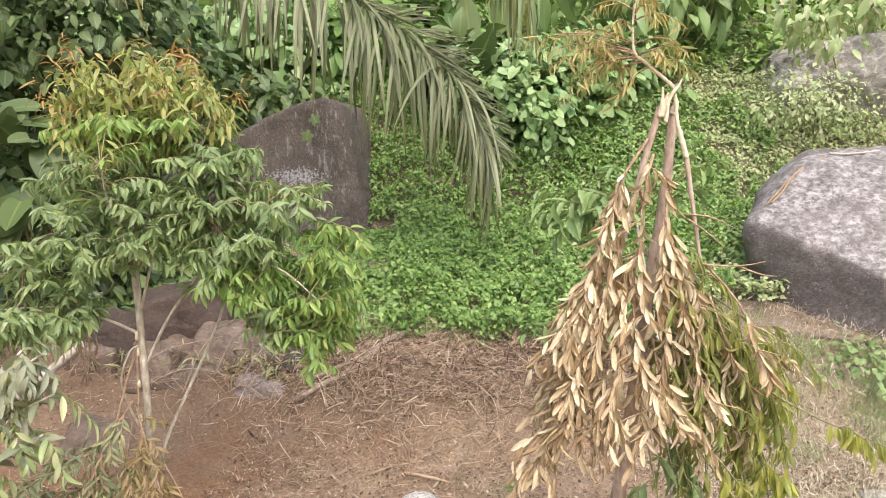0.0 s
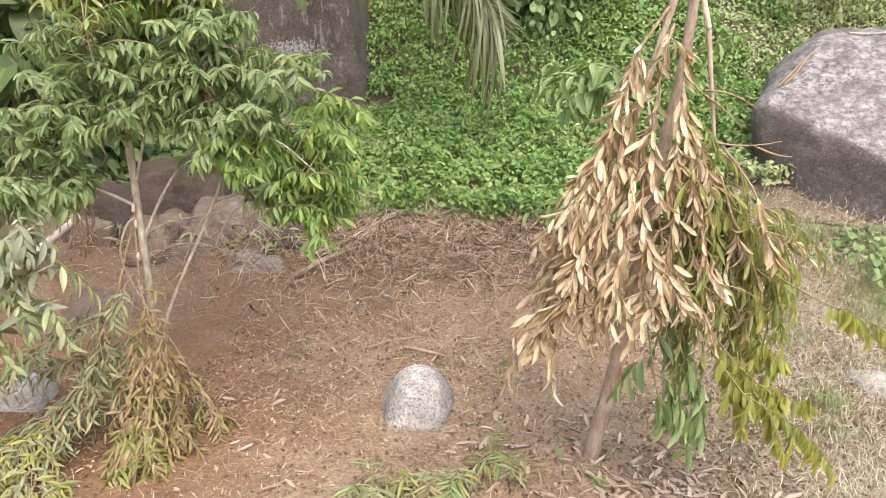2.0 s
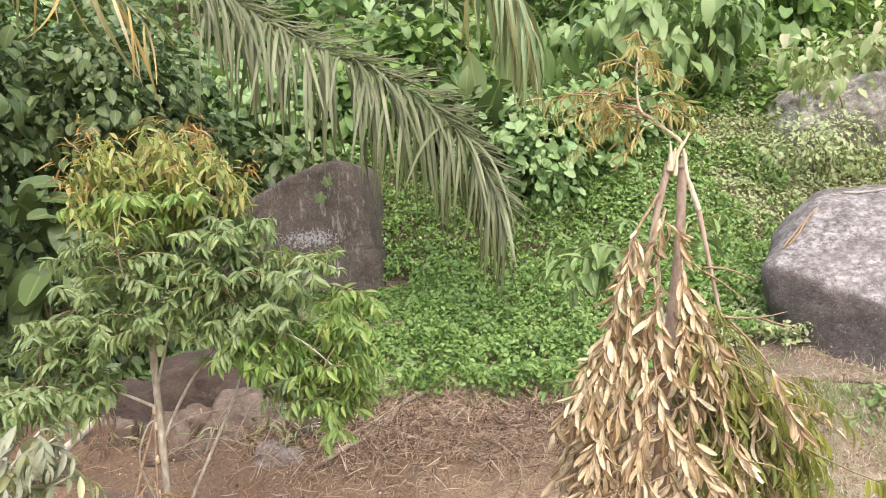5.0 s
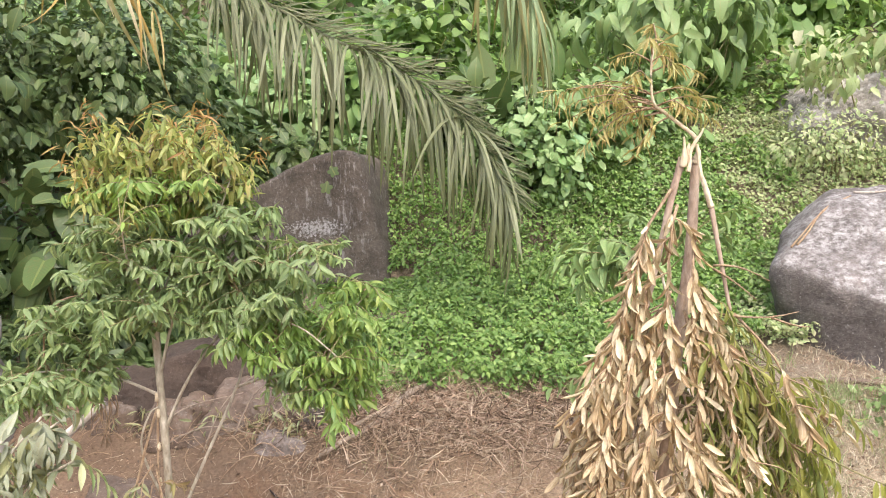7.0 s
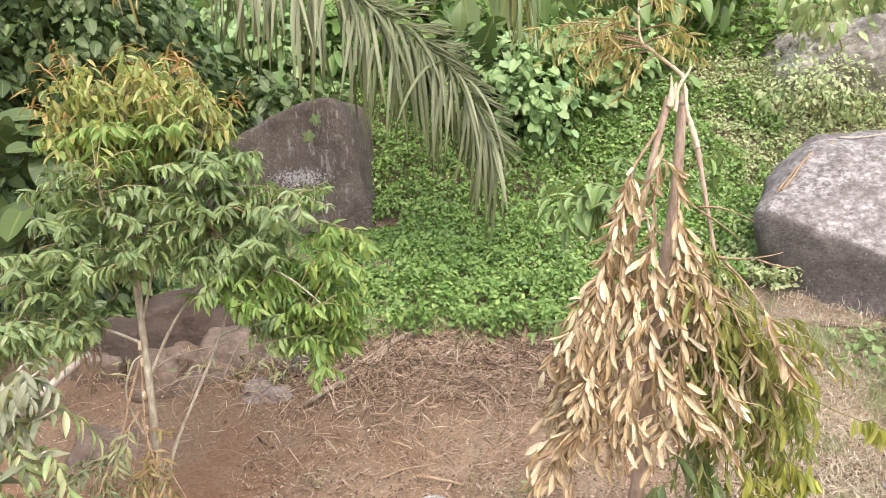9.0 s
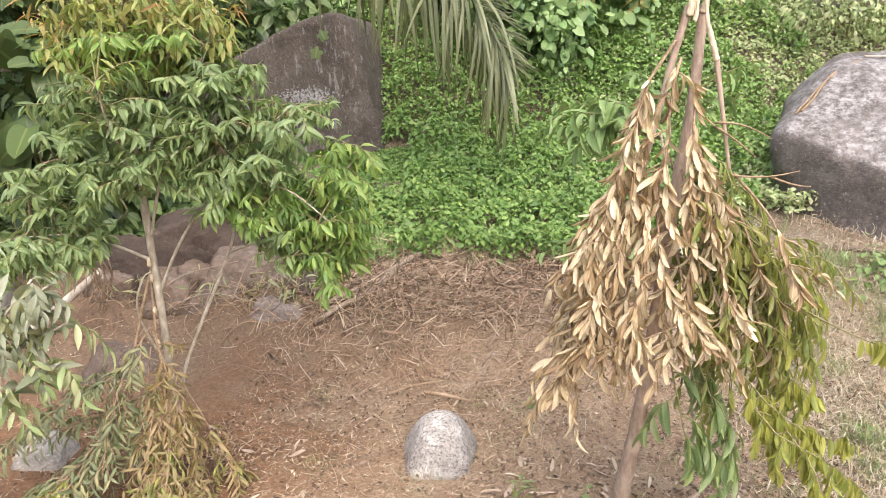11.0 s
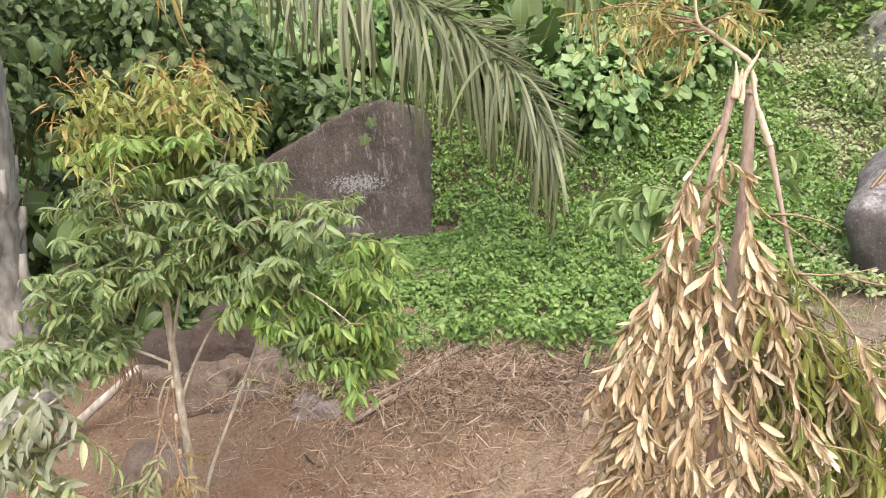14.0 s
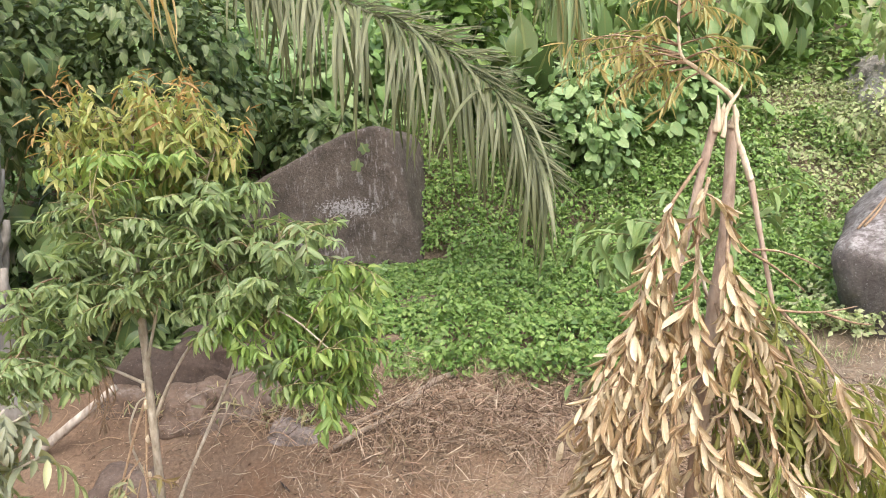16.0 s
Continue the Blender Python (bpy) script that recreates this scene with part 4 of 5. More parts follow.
    sprays = [
        ([(0.66, 2.29, 1.85), (0.57, 2.24, 1.73), (0.535, 2.2, 1.63), (0.48, 2.16, 1.50), (0.42, 2.14, 1.34), (0.37, 2.12, 1.22)], 10, 0.18),
        ([(0.52, 2.22, 1.54), (0.44, 2.15, 1.39), (0.385, 2.1, 1.28), (0.34, 2.08, 1.19)], 7, 0.1),
        ([(0.51, 2.22, 1.45), (0.44, 2.12, 1.28), (0.385, 2.08, 1.13), (0.335, 2.06, 1.04)], 8, 0.1),
        ([(0.52, 2.24, 1.37), (0.48, 2.12, 1.22), (0.41, 2.08, 1.05), (0.34, 2.05, 0.94)], 8, 0.1),
        ([(0.68, 2.29, 1.80), (0.65, 2.25, 1.71), (0.625, 2.2, 1.50), (0.637, 2.17, 1.35), (0.66, 2.15, 1.28)], 7, 0.08),
        ([(0.615, 2.22, 1.35), (0.61, 2.15, 1.26), (0.625, 2.11, 1.15), (0.665, 2.1, 1.06)], 5, 0.2),
        ([(0.58, 2.22, 1.26), (0.565, 2.12, 1.13), (0.525, 2.07, 1.0), (0.54, 2.05, 0.89)], 6, 0.1),
        ([(0.69, 2.25, 1.21), (0.705, 2.15, 1.07), (0.72, 2.1, 0.96), (0.75, 2.08, 0.85)], 6, 0.1),
        ([(0.735, 2.27, 1.59), (0.74, 2.22, 1.49), (0.76, 2.18, 1.36), (0.775, 2.15, 1.24)], 5, 0.1),
        ([(0.805, 2.25, 1.30), (0.82, 2.18, 1.15), (0.845, 2.14, 1.05), (0.875, 2.1, 0.96)], 5, 0.2),
        ([(0.87, 2.3, 1.44), (0.955, 2.25, 1.34), (0.995, 2.2, 1.26), (1.03, 2.18, 1.15), (1.065, 2.16, 1.09)], 3, 0.45),
        ([(0.80, 2.25, 1.13), (0.83, 2.16, 0.97), (0.86, 2.12, 0.85)], 4, 0.15),
        ([(0.48, 2.25, 1.20), (0.41, 2.12, 1.07), (0.345, 2.06, 0.95), (0.305, 2.04, 0.90)], 7, 0.15),
        ([(0.55, 2.25, 1.10), (0.495, 2.1, 0.98), (0.475, 2.04, 0.87)], 6, 0.1),
        ([(0.655, 2.25, 1.04), (0.635, 2.12, 0.915), (0.675, 2.08, 0.81)], 5, 0.1),
        ([(0.455, 2.3, 1.20), (0.35, 2.22, 1.05), (0.30, 2.2, 0.96)], 5, 0.2),
        ([(0.43, 2.25, 1.06), (0.315, 2.14, 0.91), (0.27, 2.1, 0.84), (0.24, 2.08, 0.80)], 5, 0.3),
        ([(0.665, 2.3, 1.52), (0.595, 2.22, 1.41), (0.55, 2.2, 1.27)], 5, 0.1),
        ([(0.895, 2.3, 1.33), (0.965, 2.25, 1.13), (1.03, 2.2, 0.95)], 4, 0.3),
        ([(0.73, 2.28, 1.66), (0.71, 2.22, 1.54), (0.70, 2.19, 1.42), (0.69, 2.17, 1.30)], 5, 0.15),
        ([(0.70, 2.27, 1.46), (0.715, 2.2, 1.32), (0.71, 2.15, 1.16), (0.69, 2.13, 1.05)], 5, 0.1),
        ([(0.60, 2.28, 1.60), (0.545, 2.22, 1.46), (0.52, 2.17, 1.32)], 4, 0.1),
        ([(0.76, 2.28, 1.48), (0.80, 2.24, 1.36), (0.83, 2.2, 1.22)], 4, 0.15),
    ]
    for pts, sides, first in sprays:
        pts = [(x + 0.05 * max(0.0, 0.5 - x) / 0.2, y, z + 0.10 * max(0.0, min(1.0, (x - 0.3) / 0.1)) * max(0.0, 1.05 - z) / 0.2) for x, y, z in pts]
        path = curve_through(pts, 24)
        twig(path[::4], 0.0055, TWIG)
        long = np.linalg.norm(np.diff(path, axis=0), axis=1).sum()
        mats = (OLIVE, DEAD) if pts[-1][0] > 0.80 else (DEAD, DEAD)
        hanging(path, int(long / 0.0165), 0.081, mats[1], first)
        for k in range(sides):
            i = int(24 * (first + (0.95 - first) * (k + 0.5) / sides))
            away = np.array([np.random.uniform(-0.11, 0.11) + 0.05 * np.sign(path[i, 0] - 0.66), np.random.uniform(-0.05, 0.05), -np.random.uniform(0.08, 0.17)])
            end = path[i] + away
            arm = curve_through([path[i], path[i] + away * [0.6, 0.6, 0.3], end], 10)
            twig(arm[::3], 0.0028, TWIG)
            hanging(arm, np.random.randint(6, 11), 0.078, mats[k % 2] if path[i, 0] < 0.68 or k % 3 else OLIVE, 0.1)
    # the back of the crown, in the shade of the front
    for k in range(34):
        a = np.random.uniform(-0.1 * np.pi, 1.1 * np.pi)
        z0 = np.random.uniform(1.0, 1.5)
        start = np.array([0.69 + 0.03 * math.cos(a), 2.38 + 0.03 * math.sin(a), z0])
        z1 = max(np.random.uniform(0.78, 1.0), z0 - np.random.uniform(0.3, 0.55))
        reach = np.interp(z1, [0.75, 1.4], [0.44, 0.16]) * np.random.uniform(0.5, 1.0)
        end = np.array([0.68 + reach * math.cos(a), 2.36 + 0.7 * reach * math.sin(a), z1])
        path = curve_through([start, start * 0.45 + end * 0.55 + np.array([0.04 * math.cos(a), 0.04 * math.sin(a), 0.09]), end], 14)
        twig(path[::3], 0.004, TWIG)
        hanging(path, 13, 0.092, OLIVE if math.cos(a) > 0.4 else DEAD, 0.25)
    # bare forked twigs on the east side
    for pts in ([(0.80, 2.3, 1.60), (0.88, 2.28, 1.595), (0.97, 2.27, 1.55)], [(0.80, 2.3, 1.59), (0.86, 2.28, 1.55), (0.93, 2.27, 1.49)], [(0.82, 2.3, 1.44), (0.95, 2.27, 1.43), (1.06, 2.26, 1.45)], [(0.98, 2.27, 1.43), (1.05, 2.26, 1.405), (1.10, 2.26, 1.40)]):
        twig(curve_through(pts, 10)[::3], 0.0042, TWIG)

    # the still green lower branches
    fresh, limes = [], []

    def lime(path, count, first):
        at, d = along(path, np.linspace(first, 1.0, count))
        ways = unit(np.array([0, 0, -1.0]) + d * 0.18 + np.random.normal(0, 0.13, (count, 3)))
        ups = unit(np.array([0, -0.6, 0.5]) + np.random.normal(0, 0.7, (count, 3)))
        limes.append((at, ways, ups, 0.072 * np.random.uniform(0.7, 1.2, count)))

    for k in range(66):
        start = np.array([0.76, 2.36, np.random.uniform(0.85, 1.52)])
        x1 = np.random.uniform(0.80, 1.20)
        end = np.array([x1, np.random.uniform(2.2, 2.5), min(start[2] - 0.12, np.random.uniform(0.45, 1.3) * (1 - 0.25 * (x1 - 0.8) / 0.4))])
        path = curve_through([start, start * 0.45 + end * 0.55 + np.array([0.05, 0, 0.14]), end], 14)
        twig(path[::3], 0.004, GREEN_TWIG)
        hanging(path, 13, 0.092, OLIVE if k % 4 or end[2] < 0.6 else DEAD, 0.3, 0.9, 0.3)
    for k in range(26):
        start = np.array([0.84, 2.34, np.random.uniform(0.95, 1.4)])
        end = np.array([np.random.uniform(1.0, 1.28), np.random.uniform(2.18, 2.45), np.random.uniform(0.62, 1.1)])
        path = curve_through([start, start * 0.4 + end * 0.6 + np.array([0.04, 0, 0.12]), end], 14)
        twig(path[::3], 0.0035, GREEN_TWIG)
        if k % 3:
            hanging(path, 12, 0.085, OLIVE, 0.35, 1.0, 0.3)
        else:
            lime(path, 13, 0.35)
    # dark green sprays close to the trunk
    for pts in ([(0.70, 2.4, 0.95), (0.735, 2.25, 0.66), (0.775, 2.2, 0.46)], [(0.76, 2.4, 0.92), (0.80, 2.28, 0.70), (0.86, 2.22, 0.42)], [(0.78, 2.4, 0.9), (0.85, 2.25, 0.66), (0.93, 2.2, 0.44)]):
        path = curve_through(pts, 16)
        twig(path[::3], 0.005, GREEN_TWIG)
        for k in range(5):
            i = 5 + 2 * k
            end = path[i] + np.array([np.random.uniform(-0.12, 0.14), np.random.uniform(-0.08, 0.03), -np.random.uniform(0.08, 0.16)])
            arm = curve_through([path[i], (path[i] + end) / 2 + [0, 0, 0.03], end], 8)
            twig(arm[::2], 0.003, GREEN_TWIG)
            fresh.append(spray_leaves(arm, 9, 0.2, 0.11, 0.8, 0.5, 0.22, 0.6))
    # arching twigs with rows of lime leaves hanging straight down
    for pts, first, sides in (([(0.80, 2.35, 0.98), (0.89, 2.3, 0.83), (1.0, 2.2, 0.69), (1.11, 2.15, 0.61), (1.31, 2.15, 0.54)], 0.4, 9), ([(0.82, 2.32, 0.86), (0.93, 2.25, 0.72), (1.02, 2.15, 0.60), (1.17, 2.1, 0.52), (1.30, 2.1, 0.42)], 0.35, 10), ([(0.98, 2.3, 0.66), (1.02, 2.2, 0.58), (1.04, 2.15, 0.48)], 0.2, 3), ([(1.05, 2.2, 0.62), (1.11, 2.12, 0.54), (1.14, 2.08, 0.45)], 0.2, 3), ([(0.86, 2.35, 0.95), (0.98, 2.3, 0.80), (1.12, 2.25, 0.72), (1.22, 2.25, 0.66)], 0.4, 6), ([(1.02, 2.3, 1.05), (1.12, 2.25, 0.99), (1.24, 2.2, 0.93), (1.39, 2.2, 0.865), (1.62, 2.2, 0.78)], 0.6, 4)):
        path = curve_through(pts, 24)
        twig(path[::4], 0.0045, GREEN_TWIG)
        lime(path, int(44 * (1 - first)), first)
        for k in range(sides):
            i = int(24 * (first + (0.97 - first) * (k + 0.5) / sides))
            end = path[i] + np.array([np.random.uniform(-0.05, 0.10), np.random.uniform(-0.09, 0.06), -np.random.uniform(0.02, 0.09)])
            arm = curve_through([path[i], (path[i] + end) / 2 + [0, 0, 0.02], end], 8)
            twig(arm[::2], 0.0025, GREEN_TWIG)
            lime(arm, 11, 0.1)
    add_leaves(tree, "lime_leaf", *gather(limes), LIMP, LIME, 200, "lime-yellow leaf hanging limp")
    add_leaves(tree, "dead_leaf", *gather(found[DEAD]), CURLED, DEAD, 300, "curled tan dead leaf")
    add_leaves(tree, "wilting_leaf", *gather(found[OLIVE]), NARROW, OLIVE, 260, "wilting olive-green leaf")
    add_leaves(tree, "green_leaf", *gather(fresh), LANCE, GREEN, 120)


def build_ground_branch():
    limb = thing("fallen_branch", (0.0, 2.3, 0.0), "cut leafy branch lying on the soil, leaves half green", "branch")
    found = {OLIVE: [], GREEN: [], BROWNED: [], DULL: []}
    main = curve_through([(-0.50, 2.24, 0.02), (-0.2, 2.26, 0.06), (0.05, 2.36, 0.08), (0.30, 2.52, 0.04)], 20)
    pile = Pile()
    pile.add(*tube(main[::4], 0.008, 0.003, 6, 12))
    part_of("stem", pile.mesh("stem", TWIG), limb)
    for k in range(30):
        start = main[np.random.randint(3, 19)]
        end = start + np.array([np.random.uniform(-0.1, 0.26), np.random.uniform(-0.34, 0.16), 0])
        end[2] = np.random.uniform(0.03, 0.16)
        path = curve_through([start, (start + end) / 2 + [0, 0, 0.05], end], 10)
        pile = Pile()
        pile.add(*tube(path[::3], 0.004, 0.0015, 4, 5))
        part_of("twig", pile.mesh("twig", GREEN_TWIG), limb)
        mat = (DULL, GREEN, OLIVE, BROWNED, DULL)[k % 5]
        found[mat].append(spray_leaves(path, 16, 0.15, 0.08, 0.12, 0.7, 0.3))
    for mat in found:
        a, w, u, s = gather(found[mat])
        a[:, 2] = np.clip(a[:, 2], 0.03, 1)
        w[:, 2] *= 0.3
        add_leaves(limb, "leaf", a, w, u, s, FINE, mat, 80)


def build_left_shrub():
    bush = thing("shrub", (-2.05, 2.2, 0.0), "small shrub with grey-green leaves, some lime yellow at the tips", "shrub")
    stems = [[(-2.05, 2.2, -0.03), (-1.86, 2.27, 0.65), (-1.48, 2.33, 1.12)], [(-2.03, 2.22, 0.15), (-1.92, 2.28, 0.7), (-1.62, 2.32, 1.04)], [(-1.95, 2.24, 0.4), (-1.74, 2.3, 0.76), (-1.38, 2.33, 0.96)], [(-1.98, 2.23, 0.3), (-1.76, 2.32, 0.86), (-1.42, 2.36, 1.10)], [(-1.95, 2.22, 0.25), (-1.74, 2.28, 0.62), (-1.42, 2.30, 0.82)]]
    big, small, tips = [], [], []
    for pts in stems:
        pile = Pile()
        pile.add(*tube(pts, 0.010, 0.004, 6, 12))
        part_of("stem", pile.mesh("stem", BARK), bush)
        path = curve_through(pts, 14)
        big.append(spray_leaves(path, 16, 0.6, 0.135, 0.2, 0.9, 0.4))
        for _ in range(7):
            s = path[np.random.randint(8, 14)]
            e = s + np.array([np.random.uniform(-0.16, 0.16), np.random.uniform(-0.15, 0.1), np.random.uniform(-0.18, 0.02)])
            tw = curve_through([s, (s + e) / 2 + [0, 0, 0.03], e], 8)
            (tips if e[2] < 0.86 else small).append(spray_leaves(tw, 9, 0.2, 0.085, 0.7, 0.7))
    add_leaves(bush, "leaf", *gather(big), LANCE, SILVER, 60)
    add_leaves(bush, "young_leaf", *gather(small), LANCE, SILVER, 150)
    add_leaves(bush, "young_leaf", *gather(tips), LANCE, COVER_DRY, 150, "lime-yellow young leaf")


def build_back_sapling():
    tree = thing("sapling", (1.05, 2.9, 0.0), "thin sapling with pale green leaves standing behind the broken one", "tree")
    stem = [(1.05, 2.9, -0.03), (0.98, 2.95, 0.7), (0.82, 3.0, 1.5)]
    pile = Pile()
    pile.add(*tube(stem, 0.014, 0.006, 7, 16))
    part_of("trunk", pile.mesh("trunk", BARK), tree)
    path = curve_through(stem, 30)
    found = []
    for z, ends in ((1.45, [(0.38, 2.95, 1.56), (0.45, 2.9, 1.48), (0.55, 2.95, 1.62), (0.62, 2.85, 1.55), (1.12, 3.0, 1.62), (0.34, 3.0, 1.50), (0.42, 3.05, 1.60), (0.48, 3.0, 1.42)]), (1.0, [(0.40, 2.95, 1.02), (0.36, 3.0, 0.97), (0.5, 2.9, 0.93)]), (1.5, [(0.7, 2.95, 1.72), (1.2, 3.0, 1.75), (0.95, 2.95, 1.7)])):
        for end in ends:
            start = path[np.argmin(np.abs(path[:, 2] - z))]
            tw = curve_through([start, (start + end) / 2 + [0, 0, 0.05], end], 12)
            pile = Pile()
            pile.add(*tube(tw[::3], 0.004, 0.0015, 4, 5))
            part_of("twig", pile.mesh("twig", GREEN_TWIG), tree)
            found.append(spray_leaves(tw, 16, 0.3, 0.12, 0.3, 0.8, 0.25))
    add_leaves(tree, "leaf", *gather(found), LANCE, BROAD, 200)


def ivy_leaf(size):
    """A five-lobed leaf: a fan round its middle, slightly domed."""
    rim = []
    for k in range(20):
        a = 2 * math.pi * k / 20
        r = 0.62 + 0.38 * abs(math.cos(2.5 * (a - math.pi / 2))) ** 1.5
        rim.append((r * math.cos(a), r * math.sin(a), -0.12 * r * r))
    v = np.array([(0, 0, 0)] + rim) * size
    f = [(0, 1 + 2 * k, 1 + (2 * k + 1) % 20, 1 + (2 * k + 2) % 20) for k in range(10)]
    return v, np.array(f), v[:, :2] / (2 * size) + 0.5


def build_rock_creeper():
    vine = thing("creeper", (-1.25, 6.66, 1.7), "two lobed green leaves of a creeper on the boulder", "vine")
    for x, z, s, turn in ((-1.275, 1.735, 0.066, 0.2), (-1.205, 1.885, 0.060, -0.5)):
        ob = part_of("leaf", mesh_of("leaf", *ivy_leaf(s), DARK), vine)
        m = np.eye(4)
        m[:3, :3], m[:3, 3] = bases(np.array([[turn, 0.1, 1.0]]), np.array([[0.1, -1.0, 0.3]]))[0], (x, 6.62 + 0.12 * (z - 1.6), z)
        ob.matrix_basis = Matrix(m.tolist())


def build_dry_frond():
    frond = thing("dead_frond", (-1.75, 3.35, 1.0), "shrivelled brown frond caught in the sapling's low branch", "frond")
    for k in range(16):
        x = -1.76 + np.random.normal(0, 0.03)
        pts = [(-1.74, 3.2, 1.12), (x, 3.28, 0.95), (x + np.random.normal(0, 0.03), 3.3, 0.8), (x + np.random.normal(-0.02, 0.06), 3.3, np.random.uniform(0.6, 0.75))]
        pile = Pile()
        pile.add(*tube(pts, 0.004, 0.002, 4, 9))
        part_of("strand", pile.mesh("strand", TWIG), frond)


def build_palm():
    base = (-3.3, 4.2, 0.1)
    palm = thing("palm", base, "palm with a grey fibrous trunk and long arching fronds", "palm")
    pile = Pile()
    pile.add(*tube([(-3.3, 4.2, -0.1), (-3.28, 4.22, 1.2), (-3.16, 4.25, 2.6), (-3.15, 4.3, 3.9)], 0.33, 0.24, 18, 40, 0.08, lambda s: 1 + 0.75 * np.exp(-8 * s)))
    part_of("trunk", pile.mesh("trunk", PALM_BARK), palm, "grey fibrous trunk")
    for k in range(90):
        z = 0.15 + 3.6 * (k / 90)
        a = k * 2.4
        r = 0.30 - 0.02 * z
        c = np.array([-3.3 + 0.03 * z, 4.2 + 0.025 * z, z])
        w = np.array([math.cos(a), math.sin(a), 0])
        pile = Pile()
        pile.add(*tube([c + w * (r - 0.06), c + w * (r + 0.02) + [0, 0, 0.1], c + w * (r + 0.05) + [0, 0, np.random.uniform(0.18, 0.32)]], 0.055, 0.018, 6, 6, 0.1))
        part_of("frond_stub", pile.mesh("frond_stub", PALM_BARK), palm)

    def frond(name, pts, r, count, length, mat, first=0.2, near_hang=0.35, label="", fan=False):
        pile = Pile()
        pile.add(*tube(pts, r, 0.004, 8, 40))
        rib = part_of(name, pile.mesh(name, RACHIS), palm, label)
        path = curve_through(pts, 60)
        hanging = [mesh_of("leaflet", *s, mat) for s in PINNA]
        stiff = [mesh_of("leaflet", *s, mat) for s in PINNA_STIFF]
        s = np.linspace(first, 1.0, count)
        at, d = along(path, s)
        side = unit(np.cross(d, [0, 0, 1.0]))
        for sign in (1, -1):
            ways = unit(d * 0.25 + side * sign * 0.8 + np.array([0, 0, (0.25 if sign > 0 else 0.55) - near_hang]) + np.random.normal(0, 0.22, (count, 3)))
            if fan and sign < 0:
                over = np.cross(side, d)
                ways = unit(d * 0.7 + over * 0.65 * np.sign(over[:, 2:]) + side * 0.25 + np.array([0, 0, -0.1]) + np.random.normal(0, 0.22, (count, 3)))
            ups = unit(np.array([0, -0.9, 0.5] if fan and sign < 0 else [0, 0, 1.0]) + np.random.normal(0, 0.10, (count, 3)))
            rot = bases(ways, ups)
            for k in range(count):
                taper = max(0.78 if k > count / 2 else 0.45, math.sin(math.pi * (0.12 + 0.80 * (k + 1) / count)) ** 0.6)
                m = np.eye(4)
                m[:3, :3], m[:3, 3] = rot[k] * length * taper * (0.44 if fan and sign < 0 else 1.0) * np.random.uniform(0.7, 1.15), at[k]
                ob = part_of("leaflet", (stiff if sign < 0 and (fan or k % 2 == 0) else hanging)[np.random.randint(5)], rib)
                ob.matrix_parent_inverse = rib.matrix_parent_inverse.inverted() @ Matrix.Translation((-base[0], -base[1], -base[2]))
                ob.matrix_basis = Matrix(m.tolist())
        return rib

    frond("frond", [(-3.1, 4.35, 3.8), (-2.6, 5.0, 3.95), (-1.95, 5.5, 3.52), (-1.535, 5.6, 3.235), (-1.02, 5.6, 2.93), (-0.50, 5.6, 2.67), (-0.03, 5.6, 2.315), (0.22, 5.6, 1.95), (0.33, 5.6, 1.68)], 0.02, 225, 1.0, PALM, 0.16, 0.15, "arching grey-green frond with hanging leaflets", True)
    frond("frond", [(-3.0, 4.4, 3.9), (-2.0, 5.0, 4.6), (-0.8, 5.3, 4.5), (0.1, 5.25, 3.75), (0.45, 5.2, 3.25), (0.58, 5.2, 2.85)], 0.03, 80, 0.9, PALM_MIXED, 0.3, 0.3, "drooping frond yellowing at its edges")
    frond("frond", [(-3.1, 4.4, 3.85), (-2.85, 4.6, 3.75), (-2.55, 4.65, 3.5), (-2.2, 4.65, 3.25), (-1.95, 4.65, 2.98)], 0.025, 8, 0.8, PALM_YELLOW, 0.25, 0.6, "withered frond with long yellow leaflets")
    frond("frond", [(-3.2, 4.1, 3.9), (-3.8, 3.4, 4.3), (-4.4, 2.6, 3.8), (-4.7, 2.2, 3.0)], 0.03, 50, 0.9, PALM, 0.15, 0.1)
    frond("frond", [(-3.2, 4.4, 3.95), (-3.6, 5.4, 4.6), (-4.0, 6.6, 4.2), (-4.3, 7.4, 3.3)], 0.03, 50, 0.9, PALM, 0.15, 0.1)


